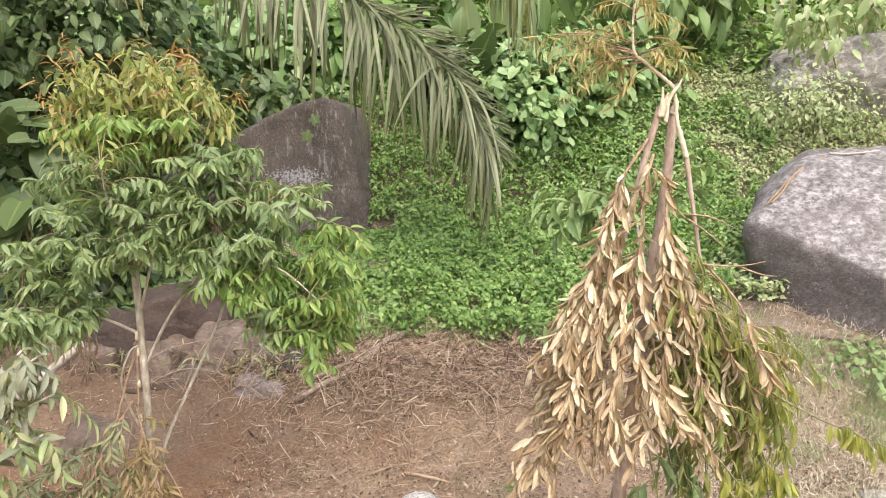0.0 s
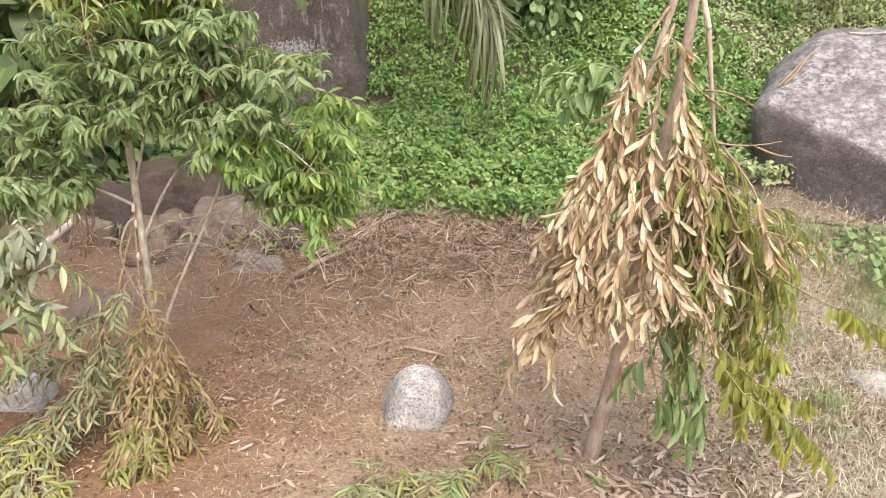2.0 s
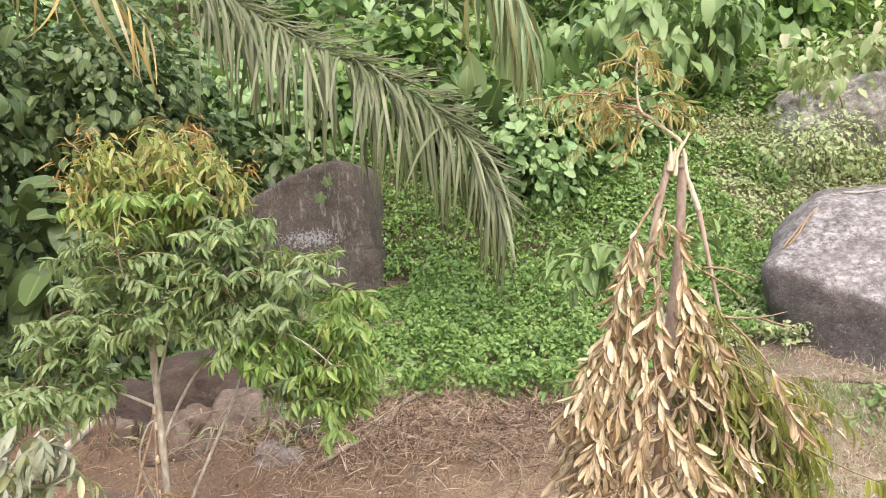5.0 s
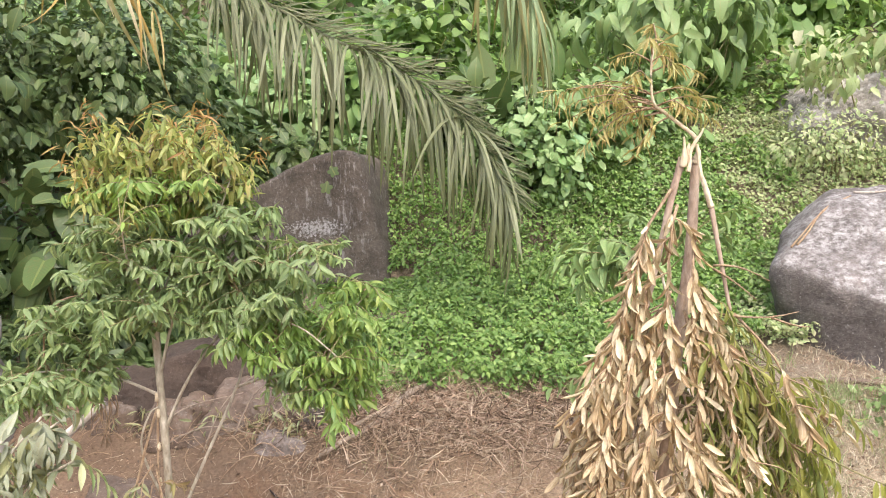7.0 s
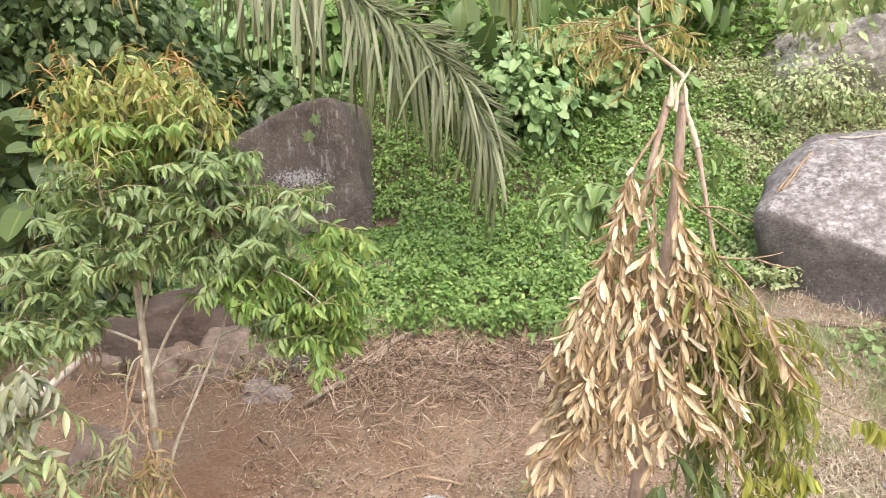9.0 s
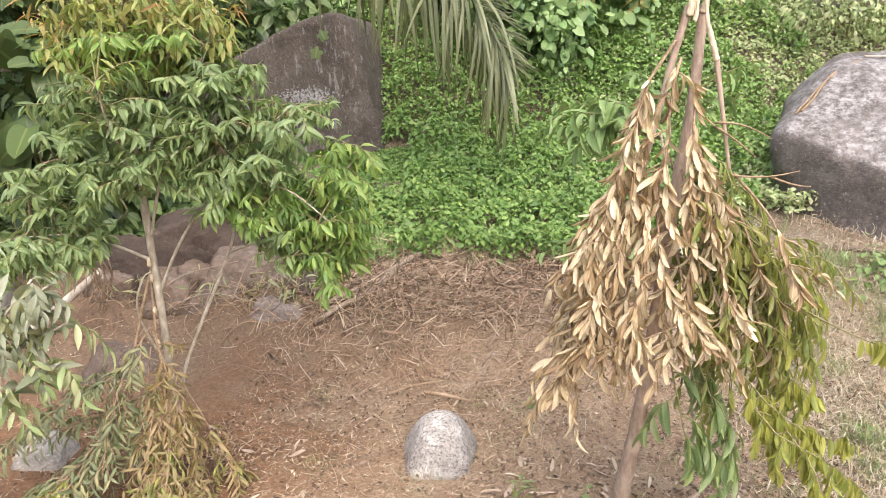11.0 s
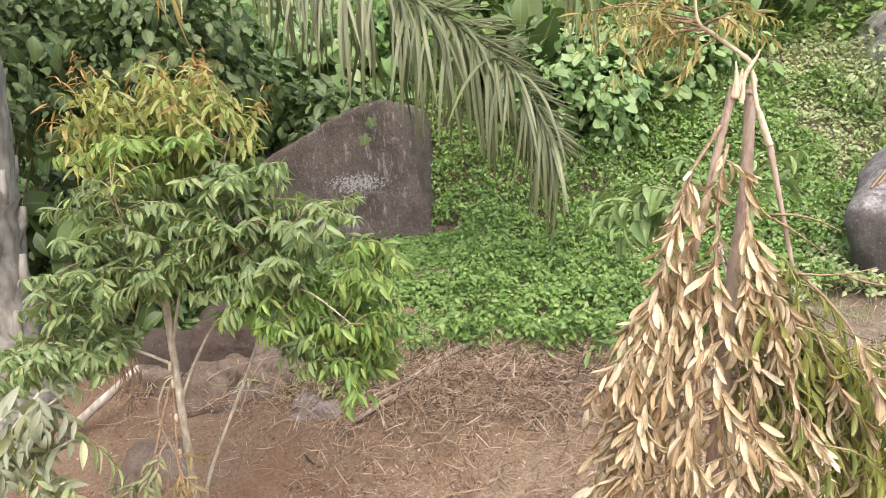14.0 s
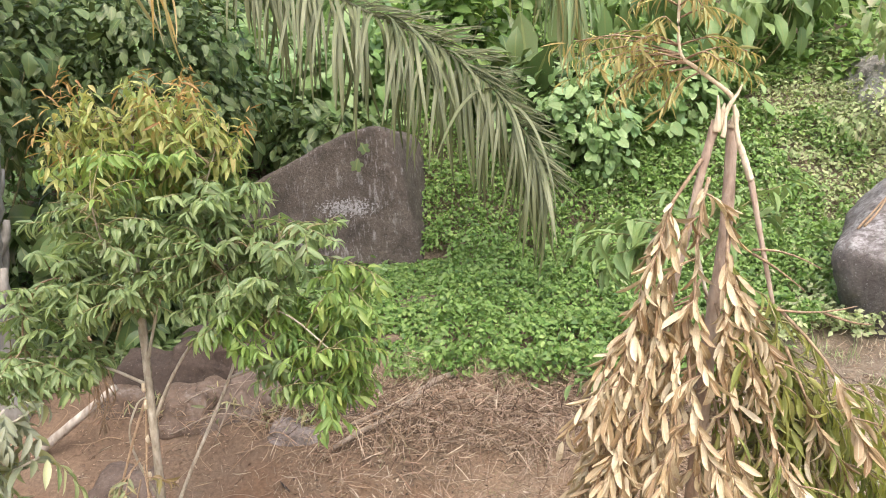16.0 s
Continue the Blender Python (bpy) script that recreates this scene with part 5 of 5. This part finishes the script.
def build_bush(name, centre, radii, shapes, mat, size, count, label, category="shrub", single=0, stems=7, flat=0.5):
    """A leafy shrub: stems from the ground and an uneven crown of leaves."""
    c, r = np.array(centre, float), np.array(radii, float)
    foot = np.array([c[0], c[1] + 0.1, float(ground_height(c[0], c[1] + 0.1)) - 0.03])
    bush = thing(name, foot, label, category)
    ends = []
    for _ in range(stems):
        w = unit(np.random.normal(0, 1, 3)) * np.random.uniform(0.3, 0.85)
        ends.append(c + w * r)
        pile = Pile()
        start = foot + np.random.normal(0, 0.05, 3) * [1, 1, 0]
        pile.add(*tube([start, (start + ends[-1]) / 2 + np.random.normal(0, 0.08, 3), ends[-1]], 0.014, 0.004, 5, 9))
        part_of("stem", pile.mesh("stem", GREEN_TWIG), bush)
    clumps = np.vstack([np.array(ends), c + unit(np.random.normal(0, 1, (max(8, count // 26), 3))) * r * np.random.uniform(0.45, 1.0, (max(8, count // 26), 1))])
    pick = clumps[np.random.randint(0, len(clumps), count)]
    places = pick + np.random.normal(0, 0.16, (count, 3)) * r.mean() ** 0.5 * np.array([1, 1, 0.8])
    places[:, 2] = np.maximum(places[:, 2], ground_height(places[:, 0], places[:, 1]) + 0.04)
    out = unit((places - c) / r)
    ways = unit(out * 0.7 + np.random.normal(0, 0.5, (count, 3)) + [0, -0.15, -flat])
    ups = unit(out * 0.6 + np.random.normal(0, 0.3, (count, 3)) + [0, -0.25, 0.8])
    add_leaves(bush, "leaf", places, ways, ups, size * np.clip(np.exp(np.random.normal(-0.08, 0.4, count)), 0.4, 1.8), shapes, mat, single)
    return bush


build_sapling()
build_cut_bundle()
build_broken_sapling()
build_ground_branch()
build_left_shrub()
build_palm()
build_back_sapling()
build_rock_creeper()
build_dry_frond()

build_bush("tree", (-3.5, 6.9, 2.75), (1.5, 0.9, 1.0), OVAL, DARK, 0.11, 5000, "dark-leaved tree shading the foot of the slope", "tree", 40, 9)
build_bush("tree", (-4.6, 6.0, 2.6), (1.2, 1.2, 1.3), OVAL, DARK, 0.12, 2600, "dark-leaved tree beside the palm", "tree", 20, 9)
build_bush("shrub", (-3.9, 6.6, 1.1), (1.2, 0.6, 0.5), OVAL, DARK, 0.15, 900, "low dark shrub in deep shade", single=20)
build_bush("vine_thicket", (-2.4, 8.6, 2.7), (1.5, 0.7, 0.65), HEART, VINE, 0.12, 3000, "tangle of bright heart-leaved vines on the slope", "vine", 60)
build_bush("vine_thicket", (-0.5, 9.0, 3.0), (1.3, 0.8, 0.9), HEART, COVER, 0.12, 2200, "bright green vines climbing behind the palm frond", "vine", 40)
build_bush("shrub", (-2.0, 7.55, 1.95), (0.85, 0.35, 0.30), OVAL, DARK, 0.12, 1000, "dark glossy shrub spilling over the boulder", single=60)
build_bush("shrub", (0.75, 7.7, 2.0), (0.75, 0.6, 0.75), HEART, VINE, 0.085, 2400, "broad-leaved green shrub behind the frond", single=80)
build_bush("vine_thicket", (1.7, 8.1, 2.35), (0.9, 0.5, 0.55), HEART, VINE, 0.09, 1700, "pale green vines over the slope behind the broken sapling", "vine", 40)
build_bush("shrub", (0.2, 8.0, 2.3), (0.5, 0.4, 0.7), OVAL, DARK, 0.34, 200, "shrub with long dark leaves", single=60)
build_bush("broad_leaf_plant", (2.5, 8.5, 3.45), (1.5, 0.5, 0.45), RIBBED, BROAD, 0.26, 560, "plant with large drooping ribbed leaves on the slope", "plant", 90, 8, 0.9)
build_bush("vine_thicket", (4.3, 7.7, 2.95), (0.9, 0.5, 0.38), RIBBED, COVER_DRY, 0.15, 420, "pale yellow-green vines over the upper boulder", "vine", 60)
build_bush("broad_leaf_plant", (-2.9, 4.9, 1.55), (0.38, 0.35, 0.40), HEART, DARK, 0.21, 110, "plant with large round leaves beside the palm", "plant", 40, 6)
build_bush("shrub", (-2.75, 5.3, 0.9), (0.5, 0.4, 0.45), OVAL, DARK, 0.17, 380, "dark shrub behind the fallen pole", single=30)
for x, y, z, n in ((-1.22, 4.30, 0.42, 60), (-1.62, 4.28, 0.40, 40), (-1.02, 4.22, 0.36, 46), (-2.0, 4.25, 0.34, 34)):
    build_bush("weed", (x, y, z), (0.15, 0.07, 0.13), NARROW, DULL, 0.06, n, "dull green weed wilting on the stones of the bank", "weed", 30, 5)
build_bush("weed", (2.55, 4.15, 0.42), (0.30, 0.2, 0.09), HEART, BROAD, 0.036, 190, "low broad-leaved weed in the grass", "weed", 40, 4)
build_bush("weed", (2.0, 5.25, 0.72), (0.12, 0.14, 0.12), HEART, COVER, 0.042, 60, "pale weeds against the large boulder", "weed", 40, 5)
build_bush("vine_thicket", (3.8, 7.45, 2.05), (0.9, 0.35, 0.30), OVAL, COVER_DRY, 0.045, 1500, "pale creeper over the upper boulder", "vine", 40)
for k in range(16):
    x = -9.0 + 18.0 * (k / 15) + random.uniform(-0.4, 0.4)
    y = random.uniform(10.2, 12.0)
    z = float(ground_height(x, y)) + 0.5
    kind = k % 3
    build_bush("shrub", (x, y, z), (1.3, 0.8, 0.9), (HEART, OVAL, HEART)[kind], (VINE, DARK, COVER)[kind], 0.22, 520, ("bright leafy shrub on the hillside", "dark leafy shrub on the hillside", "light green shrub on the hillside")[kind], single=10, stems=5)

# ---- ground plants and litter ----


def carpet(name, count, box, keep, heights, size, shapes, mat, label):
    """Small leaves over a stretch of ground, clumped by a slow noise."""
    p = scatter(count, (box[0], box[2]), (box[1], box[3]))
    rise = np.array([noise.noise(Vector((x * 1.9, y * 1.9, 5))) for x, y in p]) * 0.5 + 0.5
    fine = np.array([noise.noise(Vector((x * 6, y * 6, 9))) for x, y in p])
    ok = keep(p[:, 0] + 0.25 * fine, p[:, 1] + 0.25 * fine, rise)
    p, rise, fine = p[ok], rise[ok], fine[ok]
    n = len(p)
    low = np.where((p[:, 0] < -0.45) & (p[:, 1] < 6.8), np.where(p[:, 1] > 5.7, 0.12, 0.4), 1.0)
    z = ground_height(p[:, 0], p[:, 1]) + low * (heights[0] + (heights[1] - heights[0]) * rise + 0.14 * fine) * np.random.uniform(0.1, 1.0, n) ** 0.6
    places = np.column_stack([p, z])
    ways = unit(np.random.normal(0, 1, (n, 3)) * [1, 1, 0.35] + [0, -0.35, -0.15])
    ups = unit(np.random.normal(0, 0.4, (n, 3)) + [0, -0.25, 1.0])
    pile = leaf_cloud(places, ways, ups, size * np.random.uniform(0.55, 1.3, n), shapes)
    tagged(new(name, pile.mesh(name, mat)), label, "plants", kind="stuff")


carpet("ground_cover", 84000, (-2.4, 2.2, 4.5, 9.0), lambda x, y, r: (y > 4.62 - 0.08 * x) & ~((x < -0.7) & (y < 5.2)) & (r > 0.05 + 0.50 * np.clip(x - 0.9, 0, 9)), (0.02, 0.40), 0.05, SMALL, COVER, "dense small-leaved green ground cover on the slope")
carpet("ground_cover", 30000, (1.2, 3.4, 5.3, 9.2), lambda x, y, r: (y > 5.3) & (r + 0.25 * (2.9 - x) > 0.47), (0.05, 0.36), 0.055, SMALL, COVER, "bright small-leaved creepers on the slope")
carpet("ground_cover", 84000, (0.9, 6.5, 4.8, 9.4), lambda x, y, r: (y > 5.0) & (r > 0.04), (0.02, 0.27), 0.048, SMALL, COVER_DRY, "thin yellow-green creepers over the dry slope")
carpet("undergrowth", 7000, (-5.5, -1.5, 4.75, 6.6), lambda x, y, r: (y > 4.9 + 0.1 * x) & ~((x < -2.9) & (y < 4.7)) & ~((x > -2.3) & (y < 5.3)), (0.05, 0.5), 0.10, OVAL, DARK, "dark leafy undergrowth above the bank")
carpet("undergrowth", 16000, (-8, -1.0, 6.5, 11.0), lambda x, y, r: r > 0.2, (0.1, 0.5), 0.12, OVAL, VINE, "leafy undergrowth on the shaded slope")
carpet("undergrowth", 16000, (-1.5, 9, 8.4, 12.5), lambda x, y, r: r > 0.1, (0.1, 0.6), 0.13, OVAL, COVER, "leafy undergrowth high on the slope")
carpet("undergrowth", 14000, (-14, 16, 12.0, 17.0), lambda x, y, r: r > 0.1, (0.2, 1.4), 0.28, OVAL, VINE, "tall undergrowth at the top of the slope")


def strewn(name, count, places, size, shapes, mat, label, category, lift=0.012, tilt=0.15, curl=0.35):
    n = len(places)
    z = ground_height(places[:, 0], places[:, 1]) + lift * np.random.uniform(0.3, 2.0, n)
    a = np.random.uniform(0, 2 * np.pi, n)
    ways = np.column_stack([np.cos(a), np.sin(a), np.random.normal(0, tilt, n)])
    ups = unit(np.random.normal(0, curl, (n, 3)) + [0, 0, 1])
    pile = leaf_cloud(np.column_stack([places, z]), ways, ups, size * np.random.uniform(0.4, 1.3, n), shapes)
    tagged(new(name, pile.mesh(name, mat)), label, category, kind="stuff")


def blob(n, cx, cy, sx, sy):
    return np.random.normal(0, 1, (n, 2)) * [sx, sy] + [cx, cy]


STALK = [leaf_shape(0.030, 4, 0.3, d, 0.4, 0.35, t) for d, t in ((0.6, 0.5), (-0.9, 0.2), (1.1, -0.4), (0.3, 0.1))]
strewn("dry_stems", 0, np.vstack([blob(2600, 0.0, 4.35, 0.6, 0.22), blob(800, 0.9, 4.4, 0.5, 0.25)]), 0.15, STALK, MOULD, "dark rotted stems in the heap at the foot of the slope", "straw", 0.035, 0.25, 3.0)
strewn("dry_stems", 0, np.vstack([blob(3600, 0.05, 4.25, 0.65, 0.28), blob(1200, 0.0, 4.6, 0.75, 0.15), blob(250, -1.5, 4.2, 0.5, 0.25)]), 0.135, STALK, STRAW, "heap of dry brown stems at the foot of the slope", "straw", 0.05, 0.25, 3.0)
strewn("straw", 0, np.vstack([scatter(13000, (-1.2, 2.0), (2.8, 4.5)), scatter(1200, (-2.4, 2.0), (-1.2, 4.0)), blob(5000, 2.5, 4.3, 0.55, 0.35), blob(300, -1.5, 4.1, 0.6, 0.35)]), 0.08, STALK, STRAW, "loose dry straw and rootlets on the soil", "straw", 0.012, 0.10, 3.0)


def curled_stems(count, cx, cy, sx, sy, mat, label):
    """Dead creeper stems and rootlets, arched and looped over one another."""
    pile = Pile()
    for x, y in blob(count, cx, cy, sx, sy):
        way, turn, length = np.random.uniform(0, 2 * np.pi), np.random.normal(0, 1.4), np.random.uniform(0.10, 0.34)
        rise = np.random.uniform(0.01, 0.07)
        pts = []
        for k in range(5):
            z = float(ground_height(x, y)) + 0.012 + rise * math.sin(math.pi * k / 4) + np.random.uniform(0, 0.012)
            pts.append((x, y, z))
            x, y = x + math.cos(way) * length / 4, y + math.sin(way) * length / 4
            way += turn / 4 + np.random.normal(0, 0.25)
        r = np.random.uniform(0.0018, 0.0042)
        pile.add(*tube(pts, r, 0.5 * r, 4, 9, 0.1))
    tagged(new("dry_stems", pile.mesh("dry_stems", mat)), label, "straw", kind="stuff")


CREEPER_STEM = bark_material("dead_creeper_stem", (0.22, 0.15, 0.105), (0.37, 0.27, 0.20), (0.52, 0.42, 0.32), 30.0)
curled_stems(480, -0.05, 4.42, 0.36, 0.17, CREEPER_STEM, "arched dead creeper stems heaped at the foot of the slope")
curled_stems(230, 0.35, 4.1, 0.6, 0.3, CREEPER_STEM, "dead rootlets and creeper stems strewn below the slope")
curled_stems(150, -1.55, 4.35, 0.45, 0.14, TWIG, "brown dead creeper stems over the stones of the bank")
FLAKE = [leaf_shape(0.6, 2, 0.25, d, 0.5, 0.6) for d in (0.3, -0.3)]
strewn("litter", 0, scatter(8000, (-2.6, 1.9), (3.0, 4.6)), 0.019, FLAKE, STRAW, "small chips of dry leaf and bark on the soil", "litter", 0.008, 0.2)
strewn("litter", 0, np.vstack([scatter(5500, (-1.4, 1.95), (2.4, 4.5)), scatter(1500, (-2.5, 1.95), (-1.2, 4.2)), blob(1500, 1.0, 2.35, 0.4, 0.3), blob(1500, 2.0, 3.2, 0.5, 0.6)]), 0.024, FLAKE, MOULD, "dark crumbs of rotted leaf on the soil", "litter", 0.006, 0.25)
CHIP = [leaf_shape(0.16, 2, 0.3, d, 0.5, 0.5, t) for d, t in ((0.4, 0.5), (-0.5, -0.3), (0.1, 0.9))]
strewn("litter", 0, np.vstack([scatter(17000, (-1.3, 1.95), (2.6, 4.5)), scatter(1200, (-2.4, 1.95), (-1.2, 3.6)), scatter(9000, (1.2, 1.95), (3.6, 5.0)), blob(7000, 1.9, 3.0, 0.4, 0.5)]), 0.034, CHIP, STRAW, "fine broken stems and bark crumbs on the soil", "litter", 0.006, 0.2)
CURLY = [leaf_shape(0.045, 5, 0.3, d, 0.4, 0.4, t) for d, t in ((1.3, 0.8), (-1.2, 0.4), (0.9, -1.0), (1.8, 0.3))]
strewn("dry_grass", 0, np.vstack([blob(2600, 1.72, 2.20, 0.20, 0.22), blob(5200, 2.1, 3.2, 0.45, 0.55), blob(1500, 2.5, 4.2, 0.4, 0.4)]), 0.085, CURLY, DRY_GRASS, "pale dry grass lying in mats", "grass", 0.03, 0.45)


def tufts(name, count, spots, height, mat, label):
    places = spots[np.random.randint(0, len(spots), count)] + np.random.normal(0, 0.05, (count, 2))
    z = ground_height(places[:, 0], places[:, 1])
    ways = unit(np.random.normal(0, 0.45, (count, 3)) + [0, 0, 1])
    ups = unit(np.random.normal(0, 1, (count, 3)))
    pile = leaf_cloud(np.column_stack([places, z]), ways, ups, height * np.random.uniform(0.5, 1.2, count), BLADE)
    tagged(new(name, pile.mesh(name, mat)), label, "grass", kind="stuff")


tufts("grass", 4600, np.vstack([blob(50, 2.5, 4.0, 0.3, 0.2), blob(18, 2.2, 3.3, 0.3, 0.4)]), 0.11, GRASS, "short green grass beside the large boulder")
tufts("grass", 700, np.vstack([scatter(26, (-0.8, 2.4), (1.4, 4.2))]), 0.06, GRASS, "sparse sprouting grass on the soil")
tufts("grass", 900, blob(30, 0.1, 4.75, 0.7, 0.08), 0.16, GRASS, "grass along the edge of the ground cover")

for x, y, n in ((0.64, 2.40, 8), (0.50, 2.60, 3), (0.35, 3.35, 6), (1.9, 3.1, 7), (0.2, 4.55, 7), (0.3, 4.6, 7)):
    plant = thing("seedling", (x, y, float(ground_height(x, y))), "small green seedling sprouting from the soil", "weed", "seedlings in the clearing")
    at = np.tile([x, y, float(ground_height(x, y)) + 0.02], (n, 1)) + np.random.normal(0, 0.02, (n, 3)) * [1, 1, 0.5]
    ways = unit(np.random.normal(0, 1, (n, 3)) * [1, 1, 0.2] + [0, 0, 0.45])
    add_leaves(plant, "leaf", at, ways, np.tile([0, 0, 1.0], (n, 1)) + np.random.normal(0, 0.2, (n, 3)), 0.055 * np.random.uniform(0.6, 1.2, n), OVAL if n < 8 else LANCE, BROAD, 30)

# single fallen leaves
fallen_mesh = [mesh_of("fallen_leaf", *s, FALLEN) for s in CURLED]
spots = np.vstack([blob(190, 1.0, 2.28, 0.24, 0.14), blob(44, 0.45, 2.5, 0.25, 0.22), scatter(45, (-1.0, 2.05), (1.6, 3.9)), blob(18, -1.0, 2.5, 0.25, 0.3)])
for k, (x, y) in enumerate(spots):
    ob = new("fallen_leaf", fallen_mesh[k % len(fallen_mesh)])
    s = random.uniform(0.06, 0.105)
    ob.matrix_basis = pose(x, y, float(ground_height(x, y)) + 0.014, random.uniform(-6, 6), random.uniform(-14, 14), random.uniform(0, 360)) @ Matrix.Diagonal((s, s, 0.6 * s, 1))
    tagged(ob, "dry curled fallen leaf on the soil", "leaf", "fallen leaves under the broken sapling")


def pole(name, pts, r0, r1, mat, label, category):
    pile = Pile()
    pile.add(*tube(pts, r0, r1, 10, 20, 0.05))
    tagged(new(name, pile.mesh(name, mat)), label, category)


dark = leaf_material("rotten_leaf", [(0.025, 0.015, 0.012), (0.04, 0.025, 0.02)], through_light=0.0)
ob = new("fallen_leaf", mesh_of("fallen_leaf", *CURLED[1], dark))
ob.matrix_basis = pose(-1.09, 3.82, float(ground_height(-1.09, 3.82)) + 0.015, 0, 10, 70) @ Matrix.Diagonal((0.09, 0.09, 0.09, 1))
tagged(ob, "blackened rotten leaf curled on the red soil", "leaf")
pole("pole", [(-2.66, 4.0, 0.2), (-2.4, 4.02, 0.40), (-2.17, 4.05, 0.58)], 0.03, 0.024, DRIFT, "pale weathered pole leaning up the red bank", "pole")
pole("stick", [(-0.22, 3.52, 0.025), (-0.08, 3.46, 0.03), (0.02, 3.42, 0.025)], 0.012, 0.007, TWIG, "short dry stick lying on the soil", "stick")
pole("stick", [(-0.42, 3.5, 0.02), (-0.3, 3.58, 0.03), (-0.12, 3.66, 0.02)], 0.007, 0.004, TWIG, "thin dry stick lying on the soil", "stick")
DUSTY = bark_material("dusty_branch_bark", (0.17, 0.13, 0.10), (0.30, 0.24, 0.19), (0.42, 0.35, 0.28), 40.0)
ROOT = bark_material("dark_root", (0.09, 0.065, 0.05), (0.19, 0.14, 0.105), (0.32, 0.25, 0.19), 40.0)
pole("branch", [(-0.90, 4.05, 0.225), (-0.78, 4.14, 0.275), (-0.66, 4.21, 0.315), (-0.53, 4.33, 0.36), (-0.47, 4.47, 0.395), (-0.38, 4.60, 0.43), (-0.25, 4.68, 0.45)], 0.014, 0.024, DUSTY, "crooked dusty branch lying beside the heap of stems", "branch")
pole("branch", [(-0.88, 4.18, 0.29), (-0.72, 4.25, 0.335), (-0.60, 4.36, 0.365), (-0.49, 4.44, 0.39)], 0.012, 0.016, DUSTY, "broken dusty branch end lying beside the heap of stems", "branch")
for a, b, c in (((-2.05, 4.22, 0.27), (-1.78, 4.27, 0.46), (-1.42, 4.32, 0.54)), ((-1.62, 4.1, 0.24), (-1.50, 4.22, 0.52), (-1.25, 4.35, 0.72)), ((-1.30, 4.12, 0.25), (-1.12, 4.25, 0.50), (-0.86, 4.38, 0.46)), ((-1.92, 4.15, 0.25), (-1.60, 4.16, 0.38), (-1.25, 4.14, 0.32)), ((-1.46, 4.2, 0.3), (-1.30, 4.25, 0.58), (-1.02, 4.3, 0.62))):
    pole("twig", [a, b, c], 0.005, 0.002, DUSTY, "bent dead twig standing against the stones of the bank", "twig")
pole("root", [(2.15, 4.55, 0.48), (2.5, 4.42, 0.50), (2.8, 4.3, 0.47), (3.1, 4.2, 0.46)], 0.022, 0.012, ROOT, "gnarled root on the ground below the boulder", "root")
pole("root", [(2.3, 4.4, 0.43), (2.6, 4.28, 0.44), (2.95, 4.1, 0.40)], 0.016, 0.008, ROOT, "thin root on the ground below the boulder", "root")


def laid_on(ob, pts, lift):
    """The points moved onto the nearest places of a stone's skin."""
    skin = np.empty(3 * len(ob.data.vertices))
    ob.data.vertices.foreach_get("co", skin)
    skin = skin.reshape(-1, 3) + np.array(ob.location)
    return [tuple(skin[np.argmin(((skin - p) ** 2).sum(1))] + [0, 0, lift]) for p in np.array(pts)]


pole("stick", laid_on(big_boulder, [(3.06, 5.75, 1.70), (3.25, 5.75, 1.69), (3.52, 5.75, 1.65)], 0.012), 0.010, 0.007, DRIFT, "pale dry stick lying on the large boulder", "stick")
for shift in (0.0, 0.05):
    pole("woody_vine", laid_on(big_boulder, [(2.32 + shift, 5.2, 1.36), (2.42 + shift, 5.3, 1.47), (2.66 + shift, 5.45, 1.57), (2.95 + shift, 5.6, 1.66)], 0.008), 0.008, 0.005, TWIG, "dry woody vine running over the shoulder of the boulder", "vine")
